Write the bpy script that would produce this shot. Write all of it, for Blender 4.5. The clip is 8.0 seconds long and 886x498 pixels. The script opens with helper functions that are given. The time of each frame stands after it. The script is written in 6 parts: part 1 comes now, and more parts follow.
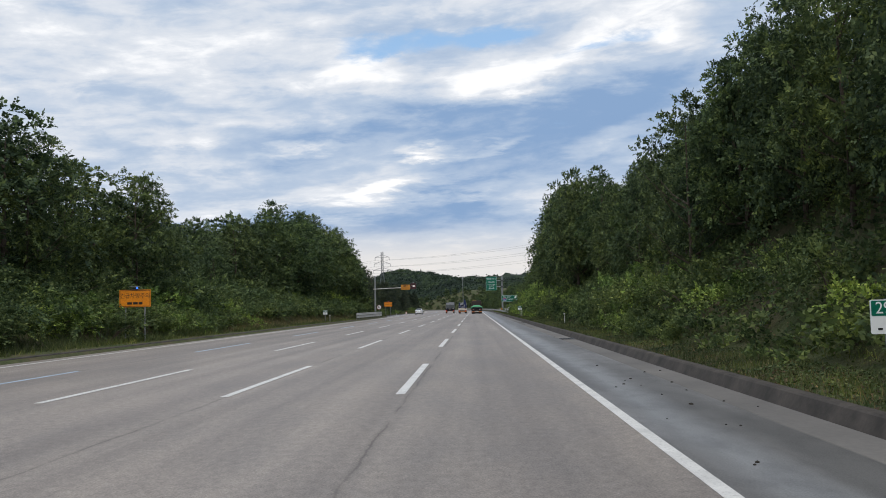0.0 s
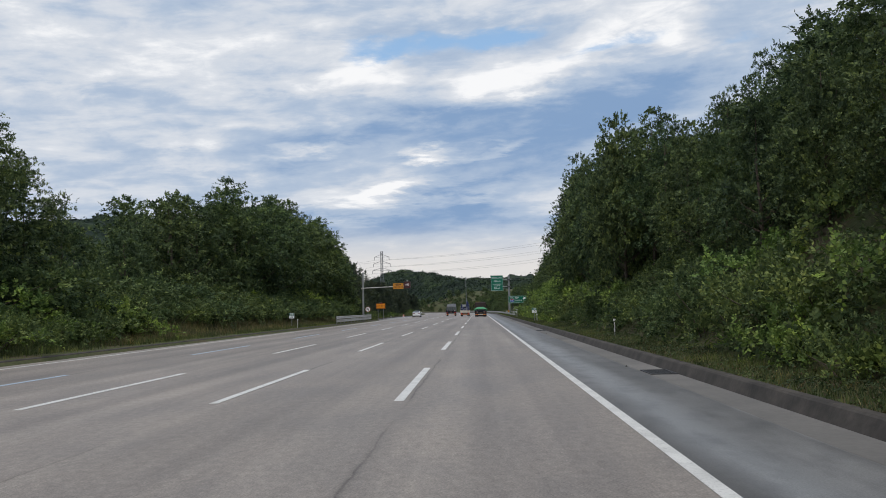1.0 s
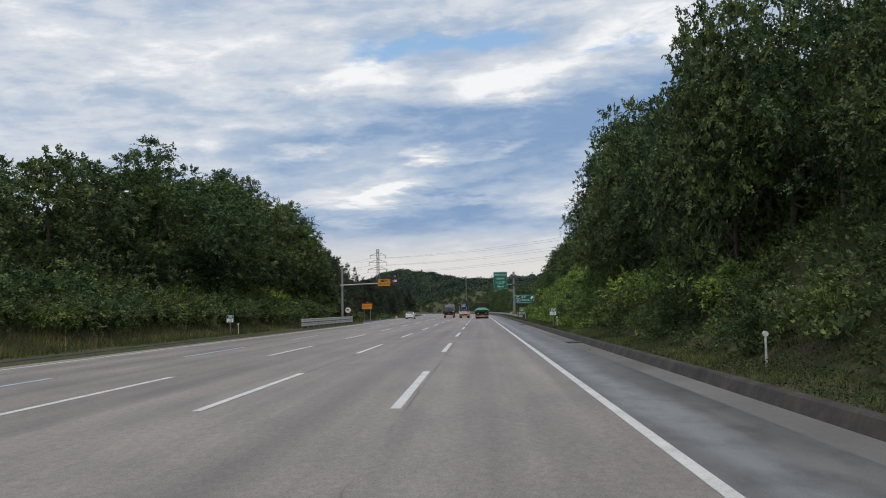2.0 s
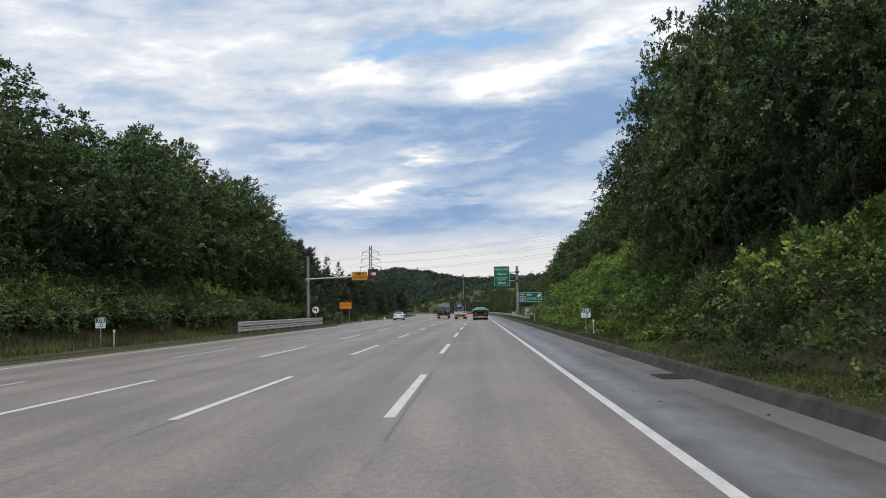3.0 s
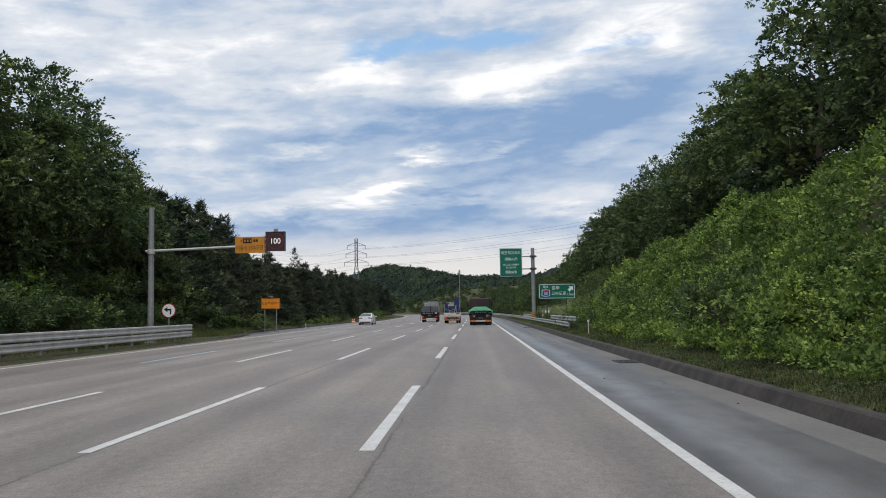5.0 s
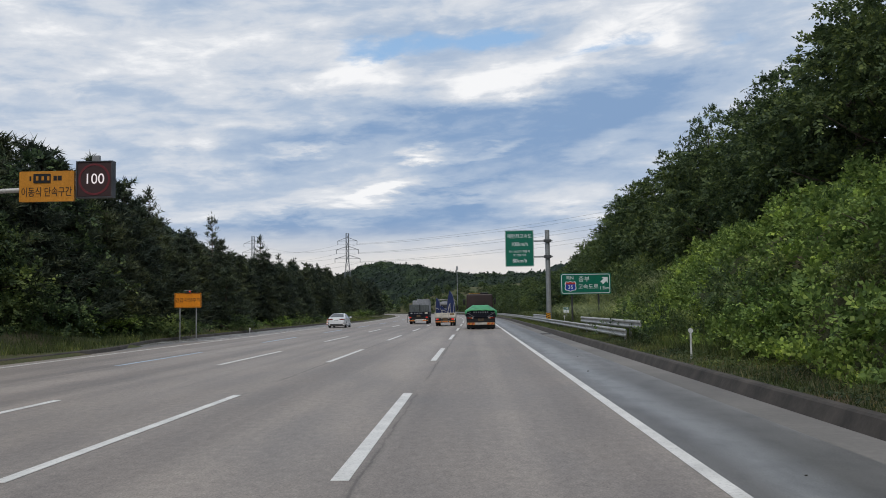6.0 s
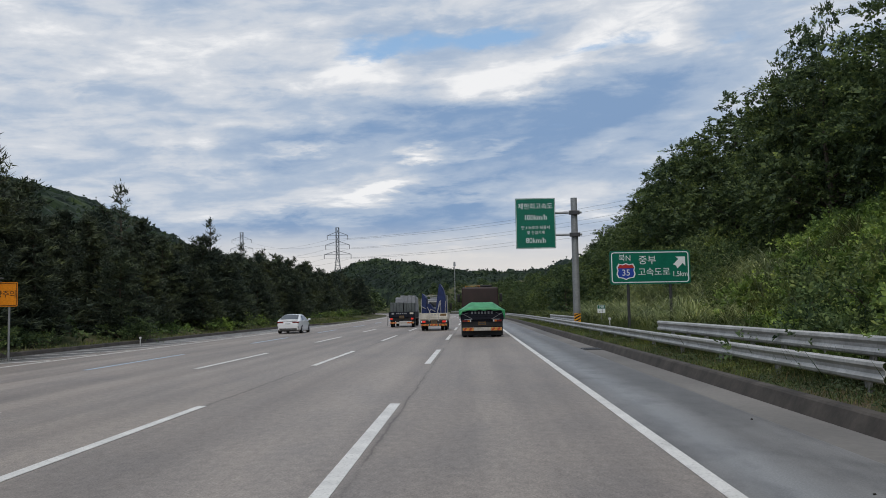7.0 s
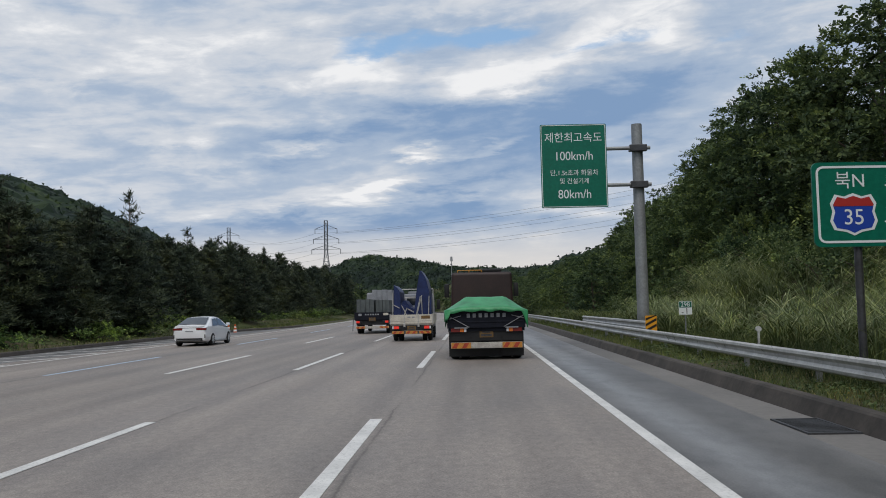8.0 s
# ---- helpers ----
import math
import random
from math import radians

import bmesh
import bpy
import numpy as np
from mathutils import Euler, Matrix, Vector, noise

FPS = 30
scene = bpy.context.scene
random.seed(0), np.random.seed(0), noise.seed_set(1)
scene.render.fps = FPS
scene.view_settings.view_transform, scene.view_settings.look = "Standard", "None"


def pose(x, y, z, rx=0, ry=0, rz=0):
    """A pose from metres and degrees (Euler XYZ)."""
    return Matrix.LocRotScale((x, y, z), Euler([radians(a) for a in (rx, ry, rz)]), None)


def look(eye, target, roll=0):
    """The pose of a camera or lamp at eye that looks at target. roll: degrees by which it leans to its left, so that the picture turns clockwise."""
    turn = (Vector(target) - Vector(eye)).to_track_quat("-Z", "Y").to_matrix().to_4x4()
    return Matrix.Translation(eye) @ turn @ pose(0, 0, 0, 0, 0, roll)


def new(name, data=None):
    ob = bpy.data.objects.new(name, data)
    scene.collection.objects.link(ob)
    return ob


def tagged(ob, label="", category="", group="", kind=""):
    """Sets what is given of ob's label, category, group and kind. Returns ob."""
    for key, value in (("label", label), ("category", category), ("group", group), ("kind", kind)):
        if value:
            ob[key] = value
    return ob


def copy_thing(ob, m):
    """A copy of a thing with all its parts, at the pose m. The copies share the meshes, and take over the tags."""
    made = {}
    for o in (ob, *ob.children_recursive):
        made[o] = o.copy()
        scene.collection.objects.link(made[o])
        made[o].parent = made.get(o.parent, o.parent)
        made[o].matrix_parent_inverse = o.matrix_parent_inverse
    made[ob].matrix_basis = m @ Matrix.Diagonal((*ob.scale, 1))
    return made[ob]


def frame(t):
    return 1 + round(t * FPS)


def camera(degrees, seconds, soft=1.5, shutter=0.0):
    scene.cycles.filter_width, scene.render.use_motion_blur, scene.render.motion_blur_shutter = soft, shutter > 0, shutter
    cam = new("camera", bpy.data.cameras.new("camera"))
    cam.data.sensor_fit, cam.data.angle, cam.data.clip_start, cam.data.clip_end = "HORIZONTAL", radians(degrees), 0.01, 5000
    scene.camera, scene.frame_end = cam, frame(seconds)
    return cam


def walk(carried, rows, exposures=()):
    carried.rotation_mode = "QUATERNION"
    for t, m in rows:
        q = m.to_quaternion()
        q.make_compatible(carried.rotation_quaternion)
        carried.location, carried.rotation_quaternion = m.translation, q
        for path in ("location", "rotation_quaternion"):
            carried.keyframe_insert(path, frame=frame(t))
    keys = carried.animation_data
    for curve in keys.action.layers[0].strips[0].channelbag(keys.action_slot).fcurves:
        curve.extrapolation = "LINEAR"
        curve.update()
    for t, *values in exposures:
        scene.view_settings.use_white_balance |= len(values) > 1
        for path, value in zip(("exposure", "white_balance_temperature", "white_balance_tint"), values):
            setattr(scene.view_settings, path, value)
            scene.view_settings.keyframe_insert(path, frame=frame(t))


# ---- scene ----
# The camera rides in a car at about 75 to 80 km/h along the right-hand lane, 1.7 m above the road.
cam = camera(55.0, 8.0, soft=0.95)
RIDE = [  # seconds, sideways, ahead, yaw, pitch, roll
    (0.0, -0.27, 0.00, 2.05, 3.91, 1.27),
    (0.5, -0.26, 10.43, 2.18, 3.98, 1.23),
    (1.0, -0.25, 20.90, 2.31, 4.05, 1.19),
    (1.5, -0.26, 31.43, 2.40, 4.11, 1.15),
    (3.0, -0.35, 63.30, 2.22, 4.09, 1.05),
    (3.5, -0.38, 74.03, 2.19, 4.10, 1.03),
    (4.0, -0.41, 84.80, 2.17, 4.12, 1.01),
    (4.5, -0.43, 95.63, 2.13, 4.12, 0.99),
    (6.0, -0.41, 128.40, 2.00, 4.06, 0.96),
    (6.5, -0.38, 139.43, 1.97, 4.03, 1.02),
    (7.0, -0.35, 150.50, 1.93, 3.99, 1.08),
    (7.5, -0.31, 161.63, 1.89, 3.94, 1.14),
    (8.0, -0.28, 172.80, 1.85, 3.90, 1.20),
]
EYE_HEIGHT = 1.715
walk(cam, [(t, Matrix.Translation((x, y, EYE_HEIGHT)) @ pose(0, 0, 0, 0, 0, yaw) @ pose(0, 0, 0, 90 + pitch)
            @ pose(0, 0, 0, 0, 0, -1 * roll)) for t, x, y, yaw, pitch, roll in RIDE],
     exposures=[(0.0, 0.30), (1.0, 0.18), (1.5, 0.10), (3.0, 0.32), (3.5, 0.36), (4.5, 0.32), (6.0, 0.16), (8.0, 0.06)])

# ---- world: broken cloud deck over a pale blue sky, sun hidden behind the cloud ----
SUN_EL, SUN_ROT = radians(58), radians(-176)
world = bpy.data.worlds.new("world")
scene.world = world
world.use_nodes = True
wt = world.node_tree
wt.nodes.clear()


def wn(kind, **props):
    n = wt.nodes.new(kind)
    for key, value in props.items():
        if key in n.inputs:
            n.inputs[key].default_value = value
    return n


def wmath(op, a, b=None, c=None):
    n = wt.nodes.new("ShaderNodeMath")
    n.operation = op
    for k, v in enumerate((a, b, c)):
        if v is None:
            continue
        if isinstance(v, (int, float)):
            n.inputs[k].default_value = v
        else:
            wt.links.new(v, n.inputs[k])
    return n.outputs[0]


def wmix(fac, a, b):
    n = wt.nodes.new("ShaderNodeMix")
    n.data_type = "RGBA"
    for k, v in ((0, fac), (6, a), (7, b)):
        if isinstance(v, (tuple, float, int)):
            n.inputs[k].default_value = v
        else:
            wt.links.new(v, n.inputs[k])
    return n.outputs[2]


def wsmooth(v, lo, hi):
    n = wt.nodes.new("ShaderNodeMapRange")
    n.interpolation_type = "SMOOTHSTEP"
    wt.links.new(v, n.inputs[0])
    n.inputs[1].default_value, n.inputs[2].default_value = lo, hi
    return n.outputs[0]


def wnoise(vec, scale, detail, rough, distort=0.0):
    n = wt.nodes.new("ShaderNodeTexNoise")
    wt.links.new(vec, n.inputs["Vector"])
    n.inputs["Scale"].default_value, n.inputs["Detail"].default_value = scale, detail
    n.inputs["Roughness"].default_value, n.inputs["Distortion"].default_value = rough, distort
    return n.outputs["Fac"]


sky = wt.nodes.new("ShaderNodeTexSky")
sky.sky_type = "NISHITA"
sky.sun_disc = False
sky.sun_elevation, sky.sun_rotation = SUN_EL, SUN_ROT
sky.air_density, sky.dust_density, sky.ozone_density = 1.0, 0.25, 4.0
sky_dim = wt.nodes.new("ShaderNodeVectorMath")
sky_dim.operation = "SCALE"
wt.links.new(sky.outputs[0], sky_dim.inputs[0])
sky_dim.inputs[3].default_value = 0.13

coord = wt.nodes.new("ShaderNodeTexCoord")
sep = wt.nodes.new("ShaderNodeSeparateXYZ")
wt.links.new(coord.outputs["Generated"], sep.inputs[0])
up = wmath("MAXIMUM", sep.outputs[2], 0.0)
lift = wmath("ADD", up, 0.13)
comb = wt.nodes.new("ShaderNodeCombineXYZ")
wt.links.new(wmath("SUBTRACT", wmath("DIVIDE", sep.outputs[0], lift), 2.3), comb.inputs[0])
wt.links.new(wmath("MULTIPLY", wmath("DIVIDE", sep.outputs[1], lift), 1.15), comb.inputs[1])
comb.inputs[2].default_value = 8.3
deck = comb.outputs[0]

big = wnoise(deck, 0.7, 3.0, 0.5, 0.3)
mid = wnoise(deck, 1.6, 6.0, 0.55, 0.25)
fine = wnoise(deck, 3.4, 9.0, 0.6, 0.25)

# cloud banks by azimuth and elevation in degrees, their rims frayed by the noise
flat_len = wmath("SQRT", wmath("ADD", wmath("MULTIPLY", sep.outputs[0], sep.outputs[0]), wmath("MULTIPLY", sep.outputs[1], sep.outputs[1])))
azim = wmath("MULTIPLY", wmath("ARCTAN2", sep.outputs[0], sep.outputs[1]), 57.2958)
elev = wmath("MULTIPLY", wmath("ARCTAN2", sep.outputs[2], flat_len), 57.2958)
dome = wt.nodes.new("ShaderNodeCombineXYZ")
wt.links.new(wmath("ADD", azim, wmath("MULTIPLY", wmath("SUBTRACT", mid, 0.5), 9.0)), dome.inputs[0])
wt.links.new(wmath("ADD", elev, wmath("MULTIPLY", wmath("SUBTRACT", fine, 0.5), 3.2)), dome.inputs[1])

BRIGHT = [  # azimuth, elevation, half width, half height, tilt, weight
    (-22.5, 16.9, 15.9, 5.7, 3, 0.17),
    (-10.6, 17.0, 9.1, 3.0, -4, 0.17),
    (-26.8, 11.4, 11.3, 3.4, 0, 0.09),
    (2.6, 19.6, 15.9, 2.3, 0, 0.18),
    (-7.1, 15.8, 3.4, 1.9, -20, 0.28),
    (0.6, 15.1, 5.7, 1.8, 10, 0.42),
    (5.0, 15.7, 4.5, 2.3, 20, 0.34),
    (10.6, 18.3, 6.4, 1.9, 18, 0.38),
    (13.5, 17.4, 2.6, 1.9, 0, 0.28),
    (-9.5, 7.6, 9.8, 1.0, 7, 0.32),
    (6.1, 7.3, 6.0, 1.6, 6, 0.32),
    (-15.8, 9.8, 6.0, 1.9, -5, 0.11),
]
SHADED = [  # azimuth, elevation, half width, half height, tilt, weight
    (4.7, 11.7, 11.3, 3.4, 8, -0.50),
    (-8.3, 11.6, 12.5, 1.9, 6, -0.34),
    (9.9, 9.4, 8.3, 2.6, 8, -0.20),
    (-1.5, 7.0, 7.2, 2.1, 5, -0.42),
    (-10.6, 5.4, 15.9, 1.0, 2, -0.30),
    (-19.0, 13.5, 8.3, 1.1, 4, -0.16),
    (-20.1, 19.1, 4.9, 1.5, 0, -0.14),
    (-25.8, 13.7, 5.3, 0.8, 3, -0.16),
    (13.0, 13.9, 7.6, 2.3, 15, -0.30),
    (-12.9, 9.1, 7.6, 1.0, 4, -0.20),
    (-2.8, 18.3, 11.3, 0.9, 4, -0.10),
]
WISPS = [  # azimuth, elevation, half width, half height, tilt, weight
    (-2.7, 10.3, 2.3, 0.5, 0, 0.50),
    (1.2, 10.8, 2.6, 0.5, 18, 0.40),
    (-10.6, 10.8, 4.9, 0.5, 9, 0.36),
    (0.4, 7.7, 2.3, 0.6, 10, 0.30),
    (9.2, 10.9, 3.4, 1.1, 14, 0.30),
    (-5.3, 8.5, 4.5, 0.6, 8, 0.30),
    (-19.0, 11.0, 4.5, 0.8, 5, 0.20),
]
GAPS = [  # azimuth, elevation, half width, half height, tilt, weight
    (-2.9, 17.5, 7.2, 1.3, 3, 1.10),
    (1.8, 17.9, 3.4, 1.0, 12, 0.80),
    (7.5, 17.0, 4.5, 0.9, 14, 0.75),
    (11.3, 17.4, 4.2, 0.8, 10, 0.60),
    (17.3, 16.4, 3.4, 1.0, 10, 0.60),
    (-7.5, 17.2, 3.4, 0.8, 8, 0.50),
    (-3.0, 11.2, 4.9, 0.8, 10, 0.25),
    (4.7, 12.2, 5.7, 1.1, 10, 0.25),
]


def banks(table, start):
    """Soft oval banks added up over the dome."""
    total = start
    for az, el, half_w, half_h, tilt, weight in table:
        m = wt.nodes.new("ShaderNodeMapping")
        m.vector_type = "TEXTURE"
        wt.links.new(dome.outputs[0], m.inputs[0])
        m.inputs["Location"].default_value, m.inputs["Rotation"].default_value = (az, el, 0), (0, 0, radians(tilt))
        m.inputs["Scale"].default_value = (half_w, half_h, 1)
        g = wt.nodes.new("ShaderNodeTexGradient")
        g.gradient_type = "SPHERICAL"
        wt.links.new(m.outputs[0], g.inputs[0])
        total = wmath("MULTIPLY_ADD", g.outputs["Fac"], weight, total)
    return total


# long thin streaks of cloud, nearly level
lay = wt.nodes.new("ShaderNodeCombineXYZ")
wt.links.new(wmath("MULTIPLY", azim, 0.11), lay.inputs[0])
wt.links.new(wmath("MULTIPLY_ADD", azim, -0.05, wmath("MULTIPLY", elev, 0.62)), lay.inputs[1])
streak = wnoise(lay.outputs[0], 1.0, 8.0, 0.6, 0.6)
# smaller heaped lumps
heap = wt.nodes.new("ShaderNodeCombineXYZ")
wt.links.new(wmath("MULTIPLY", azim, 0.30), heap.inputs[0])
wt.links.new(wmath("MULTIPLY_ADD", azim, -0.06, wmath("MULTIPLY", elev, 0.85)), heap.inputs[1])
lumps = wmath("MULTIPLY", wnoise(heap.outputs[0], 1.0, 7.0, 0.58, 0.35), 0.55)
rough_tone = wmath("ADD", wmath("ADD", wmath("MULTIPLY_ADD", fine, 0.6, lumps), wmath("MULTIPLY", streak, 0.5)), wmath("ADD", wmath("MULTIPLY", mid, 0.3), wmath("MULTIPLY", big, 0.2)))
tone = banks(BRIGHT + SHADED + WISPS, wmath("SUBTRACT", rough_tone, 0.565))
gap = banks(GAPS, wmath("MULTIPLY_ADD", lumps, -2.0, 0.46))
cloud = wmix(wsmooth(tone, 0.08, 0.50), (0.225, 0.345, 0.545, 1), (0.43, 0.52, 0.655, 1))
cloud = wmix(wsmooth(tone, 0.44, 0.70), cloud, (0.64, 0.68, 0.745, 1))
cloud = wmix(wsmooth(tone, 0.66, 0.90), cloud, (0.90, 0.905, 0.92, 1))
clear = wmix(0.3, sky_dim.outputs[0], (0.50, 0.76, 1.0, 1))
above = wmix(wsmooth(gap, 0.22, 0.9), cloud, clear)
# warm pale band of far cloud close to the horizon
band = wsmooth(elev, 6.2, 2.6)
above = wmix(wmath("MULTIPLY", band, 0.85), above, (0.76, 0.725, 0.69, 1))
back = wt.nodes.new("ShaderNodeBackground")
wt.links.new(above, back.inputs[0])
back.inputs[1].default_value = 0.92
wout = wt.nodes.new("ShaderNodeOutputWorld")
wt.links.new(back.outputs[0], wout.inputs[0])

sun = new("sun", bpy.data.lights.new("sun", "SUN"))
sun.data.energy, sun.data.angle, sun.data.color = 1.4, radians(32), (1.0, 0.95, 0.88)
sun.matrix_world = look((0, 0, 60), Vector((0, 0, 60)) - Vector((math.sin(SUN_ROT) * math.cos(SUN_EL), math.cos(SUN_ROT) * math.cos(SUN_EL), math.sin(SUN_EL))))

# ---- materials ----
def mat(name, color, rough=0.6, metal=0.0, spec=0.4):
    m = bpy.data.materials.new(name)
    m.use_nodes = True
    b = m.node_tree.nodes["Principled BSDF"]
    b.inputs["Base Color"].default_value = (*color, 1)
    b.inputs["Roughness"].default_value, b.inputs["Metallic"].default_value = rough, metal
    b.inputs["Specular IOR Level"].default_value = spec
    return m


def node(m, kind):
    return m.node_tree.nodes.new(kind)


def tie(m, a, b):
    m.node_tree.links.new(a, b)


def grain(m, scale, detail=6.0, rough=0.6, stretch=(1, 1, 1), coords="Object"):
    tc, mp, nz = node(m, "ShaderNodeTexCoord"), node(m, "ShaderNodeMapping"), node(m, "ShaderNodeTexNoise")
    mp.inputs["Scale"].default_value = stretch
    tie(m, tc.outputs[coords], mp.inputs[0])
    tie(m, mp.outputs[0], nz.inputs["Vector"])
    nz.inputs["Scale"].default_value, nz.inputs["Detail"].default_value, nz.inputs["Roughness"].default_value = scale, detail, rough
    return nz.outputs["Fac"]


def ramp(m, fac, stops):
    r = node(m, "ShaderNodeValToRGB")
    tie(m, fac, r.inputs[0])
    el = r.color_ramp.elements
    while len(el) < len(stops):
        el.new(0.5)
    for e, (at, col) in zip(el, stops):
        e.position, e.color = at, (*col, 1) if len(col) == 3 else col
    return r.outputs[0]


def mixed(m, a, b, fac, mode="MIX"):
    n = node(m, "ShaderNodeMix")
    n.data_type, n.blend_type = "RGBA", mode
    for k, v in ((0, fac), (6, a), (7, b)):
        if isinstance(v, (tuple, float, int)):
            n.inputs[k].default_value = v
        else:
            tie(m, v, n.inputs[k])
    return n.outputs[2]


def bump(m, height, strength, dist=0.02):
    b = node(m, "ShaderNodeBump")
    b.inputs["Strength"].default_value, b.inputs["Distance"].default_value = strength, dist
    tie(m, height, b.inputs["Height"])
    tie(m, b.outputs[0], m.node_tree.nodes["Principled BSDF"].inputs["Normal"])


def base(m, sock):
    tie(m, sock, m.node_tree.nodes["Principled BSDF"].inputs["Base Color"])


def worn(name, light, dark, scale, rough=0.6, metal=0.0, bumps=0.15, spec=0.4, fine=8.0):
    """A plain surface with stains at a large scale and grain at a small one."""
    m = mat(name, light, rough, metal, spec)
    a, b = grain(m, scale, 5), grain(m, scale * fine, 8, 0.7)
    c1 = ramp(m, a, [(0.3, dark), (0.65, light)])
    g = ramp(m, b, [(0.3, (0.78, 0.78, 0.78)), (0.7, (1.1, 1.1, 1.1))])
    base(m, mixed(m, c1, g, 1.0, "MULTIPLY"))
    r = node(m, "ShaderNodeMapRange")
    tie(m, b, r.inputs[0])
    r.inputs[3].default_value, r.inputs[4].default_value = max(0.02, rough - 0.12), min(1, rough + 0.15)
    tie(m, r.outputs[0], m.node_tree.nodes["Principled BSDF"].inputs["Roughness"])
    if bumps:
        bump(m, b, bumps, 0.01)
    return m


def leafy(name, dark, mid, bright, patch=0.8, glow=0.28):
    """Leaves: each leaf its own tone, with drifts of lighter and darker growth."""
    m = mat(name, mid, 0.62, 0, 0.16)
    geo = node(m, "ShaderNodeNewGeometry")
    one = ramp(m, geo.outputs["Random Per Island"], [(0.0, dark), (0.55, mid), (1.0, bright)])
    nz = node(m, "ShaderNodeTexNoise")
    tie(m, geo.outputs["Position"], nz.inputs["Vector"])
    nz.inputs["Scale"].default_value, nz.inputs["Detail"].default_value = patch, 4
    drift = ramp(m, nz.outputs["Fac"], [(0.3, (0.46, 0.52, 0.54)), (0.5, (1, 1, 1)), (0.68, (1.5, 1.42, 1.05))])
    info = node(m, "ShaderNodeObjectInfo")
    own = ramp(m, info.outputs["Random"], [(0.0, (0.8, 0.86, 0.9)), (1.0, (1.18, 1.1, 0.95))])
    near = node(m, "ShaderNodeTexNoise")
    tie(m, geo.outputs["Position"], near.inputs["Vector"])
    near.inputs["Scale"].default_value, near.inputs["Detail"].default_value = patch * 3.2, 3
    tuft = ramp(m, near.outputs["Fac"], [(0.34, (0.62, 0.66, 0.66)), (0.52, (1, 1, 1)), (0.68, (1.42, 1.36, 1.06))])
    col = mixed(m, mixed(m, mixed(m, one, drift, 1.0, "MULTIPLY"), tuft, 1.0, "MULTIPLY"), own, 1.0, "MULTIPLY")
    base(m, col)
    bsdf = m.node_tree.nodes["Principled BSDF"]
    tr, mx = node(m, "ShaderNodeBsdfTranslucent"), node(m, "ShaderNodeMixShader")
    tie(m, col, tr.inputs[0])
    mx.inputs[0].default_value = glow
    tie(m, bsdf.outputs[0], mx.inputs[1])
    tie(m, tr.outputs[0], mx.inputs[2])
    tie(m, mx.outputs[0], m.node_tree.nodes["Material Output"].inputs[0])
    return m


def asphalt_mat():
    m = mat("asphalt", (0.2, 0.19, 0.185), 0.62, 0, 0.45)
    broad = grain(m, 0.12, 5, 0.6, (1.0, 0.18, 1))
    stain = grain(m, 0.6, 6, 0.65, (1.0, 0.35, 1))
    fine = grain(m, 38, 4, 0.8)
    track = grain(m, 0.9, 3, 0.5, (1.0, 0.012, 1))
    c = ramp(m, broad, [(0.3, (0.240, 0.208, 0.182)), (0.7, (0.328, 0.286, 0.255))])
    c = mixed(m, c, ramp(m, stain, [(0.32, (0.8, 0.8, 0.81)), (0.6, (1.07, 1.06, 1.05))]), 1.0, "MULTIPLY")
    c = mixed(m, c, ramp(m, track, [(0.35, (0.79, 0.79, 0.8)), (0.65, (1.12, 1.12, 1.11))]), 1.0, "MULTIPLY")
    c = mixed(m, c, ramp(m, fine, [(0.3, (0.5, 0.5, 0.5)), (0.52, (1, 1, 1)), (0.72, (1.5, 1.48, 1.44))]), 1.0, "MULTIPLY")
    coarse = grain(m, 9, 5, 0.7, (1, 0.6, 1))
    c = mixed(m, c, ramp(m, coarse, [(0.3, (0.76, 0.76, 0.76)), (0.7, (1.17, 1.17, 1.16))]), 1.0, "MULTIPLY")
    tc = node(m, "ShaderNodeTexCoord")
    # tarred seams that run beside two of the lane lines
    sx = node(m, "ShaderNodeSeparateXYZ")
    tie(m, tc.outputs["Object"], sx.inputs[0])
    drift = grain(m, 0.5, 6, 0.7, (0, 1, 0))
    broken = ramp(m, grain(m, 0.16, 4, 0.6, (0.3, 1, 1)), [(0.4, (0, 0, 0)), (0.52, (1, 1, 1))])
    for at in (-1.72, -5.42, -12.6):
        d1 = node(m, "ShaderNodeMath")
        d1.operation = "MULTIPLY_ADD"
        tie(m, drift, d1.inputs[0])
        d1.inputs[1].default_value, d1.inputs[2].default_value = 0.22, at
        d2 = node(m, "ShaderNodeMath")
        d2.operation = "SUBTRACT"
        tie(m, sx.outputs[0], d2.inputs[0])
        tie(m, d1.outputs[0], d2.inputs[1])
        d3 = node(m, "ShaderNodeMath")
        d3.operation = "ABSOLUTE"
        tie(m, d2.outputs[0], d3.inputs[0])
        seam = ramp(m, d3.outputs[0], [(0.006, (0.52, 0.51, 0.5)), (0.024, (0.84, 0.84, 0.84)), (0.09, (1, 1, 1))])
        c = mixed(m, c, seam, broken, "MULTIPLY")
    base(m, c)
    bump(m, fine, 0.35, 0.006)
    r = node(m, "ShaderNodeMapRange")
    tie(m, stain, r.inputs[0])
    r.inputs[3].default_value, r.inputs[4].default_value = 0.5, 0.78
    tie(m, r.outputs[0], m.node_tree.nodes["Principled BSDF"].inputs["Roughness"])
    return m


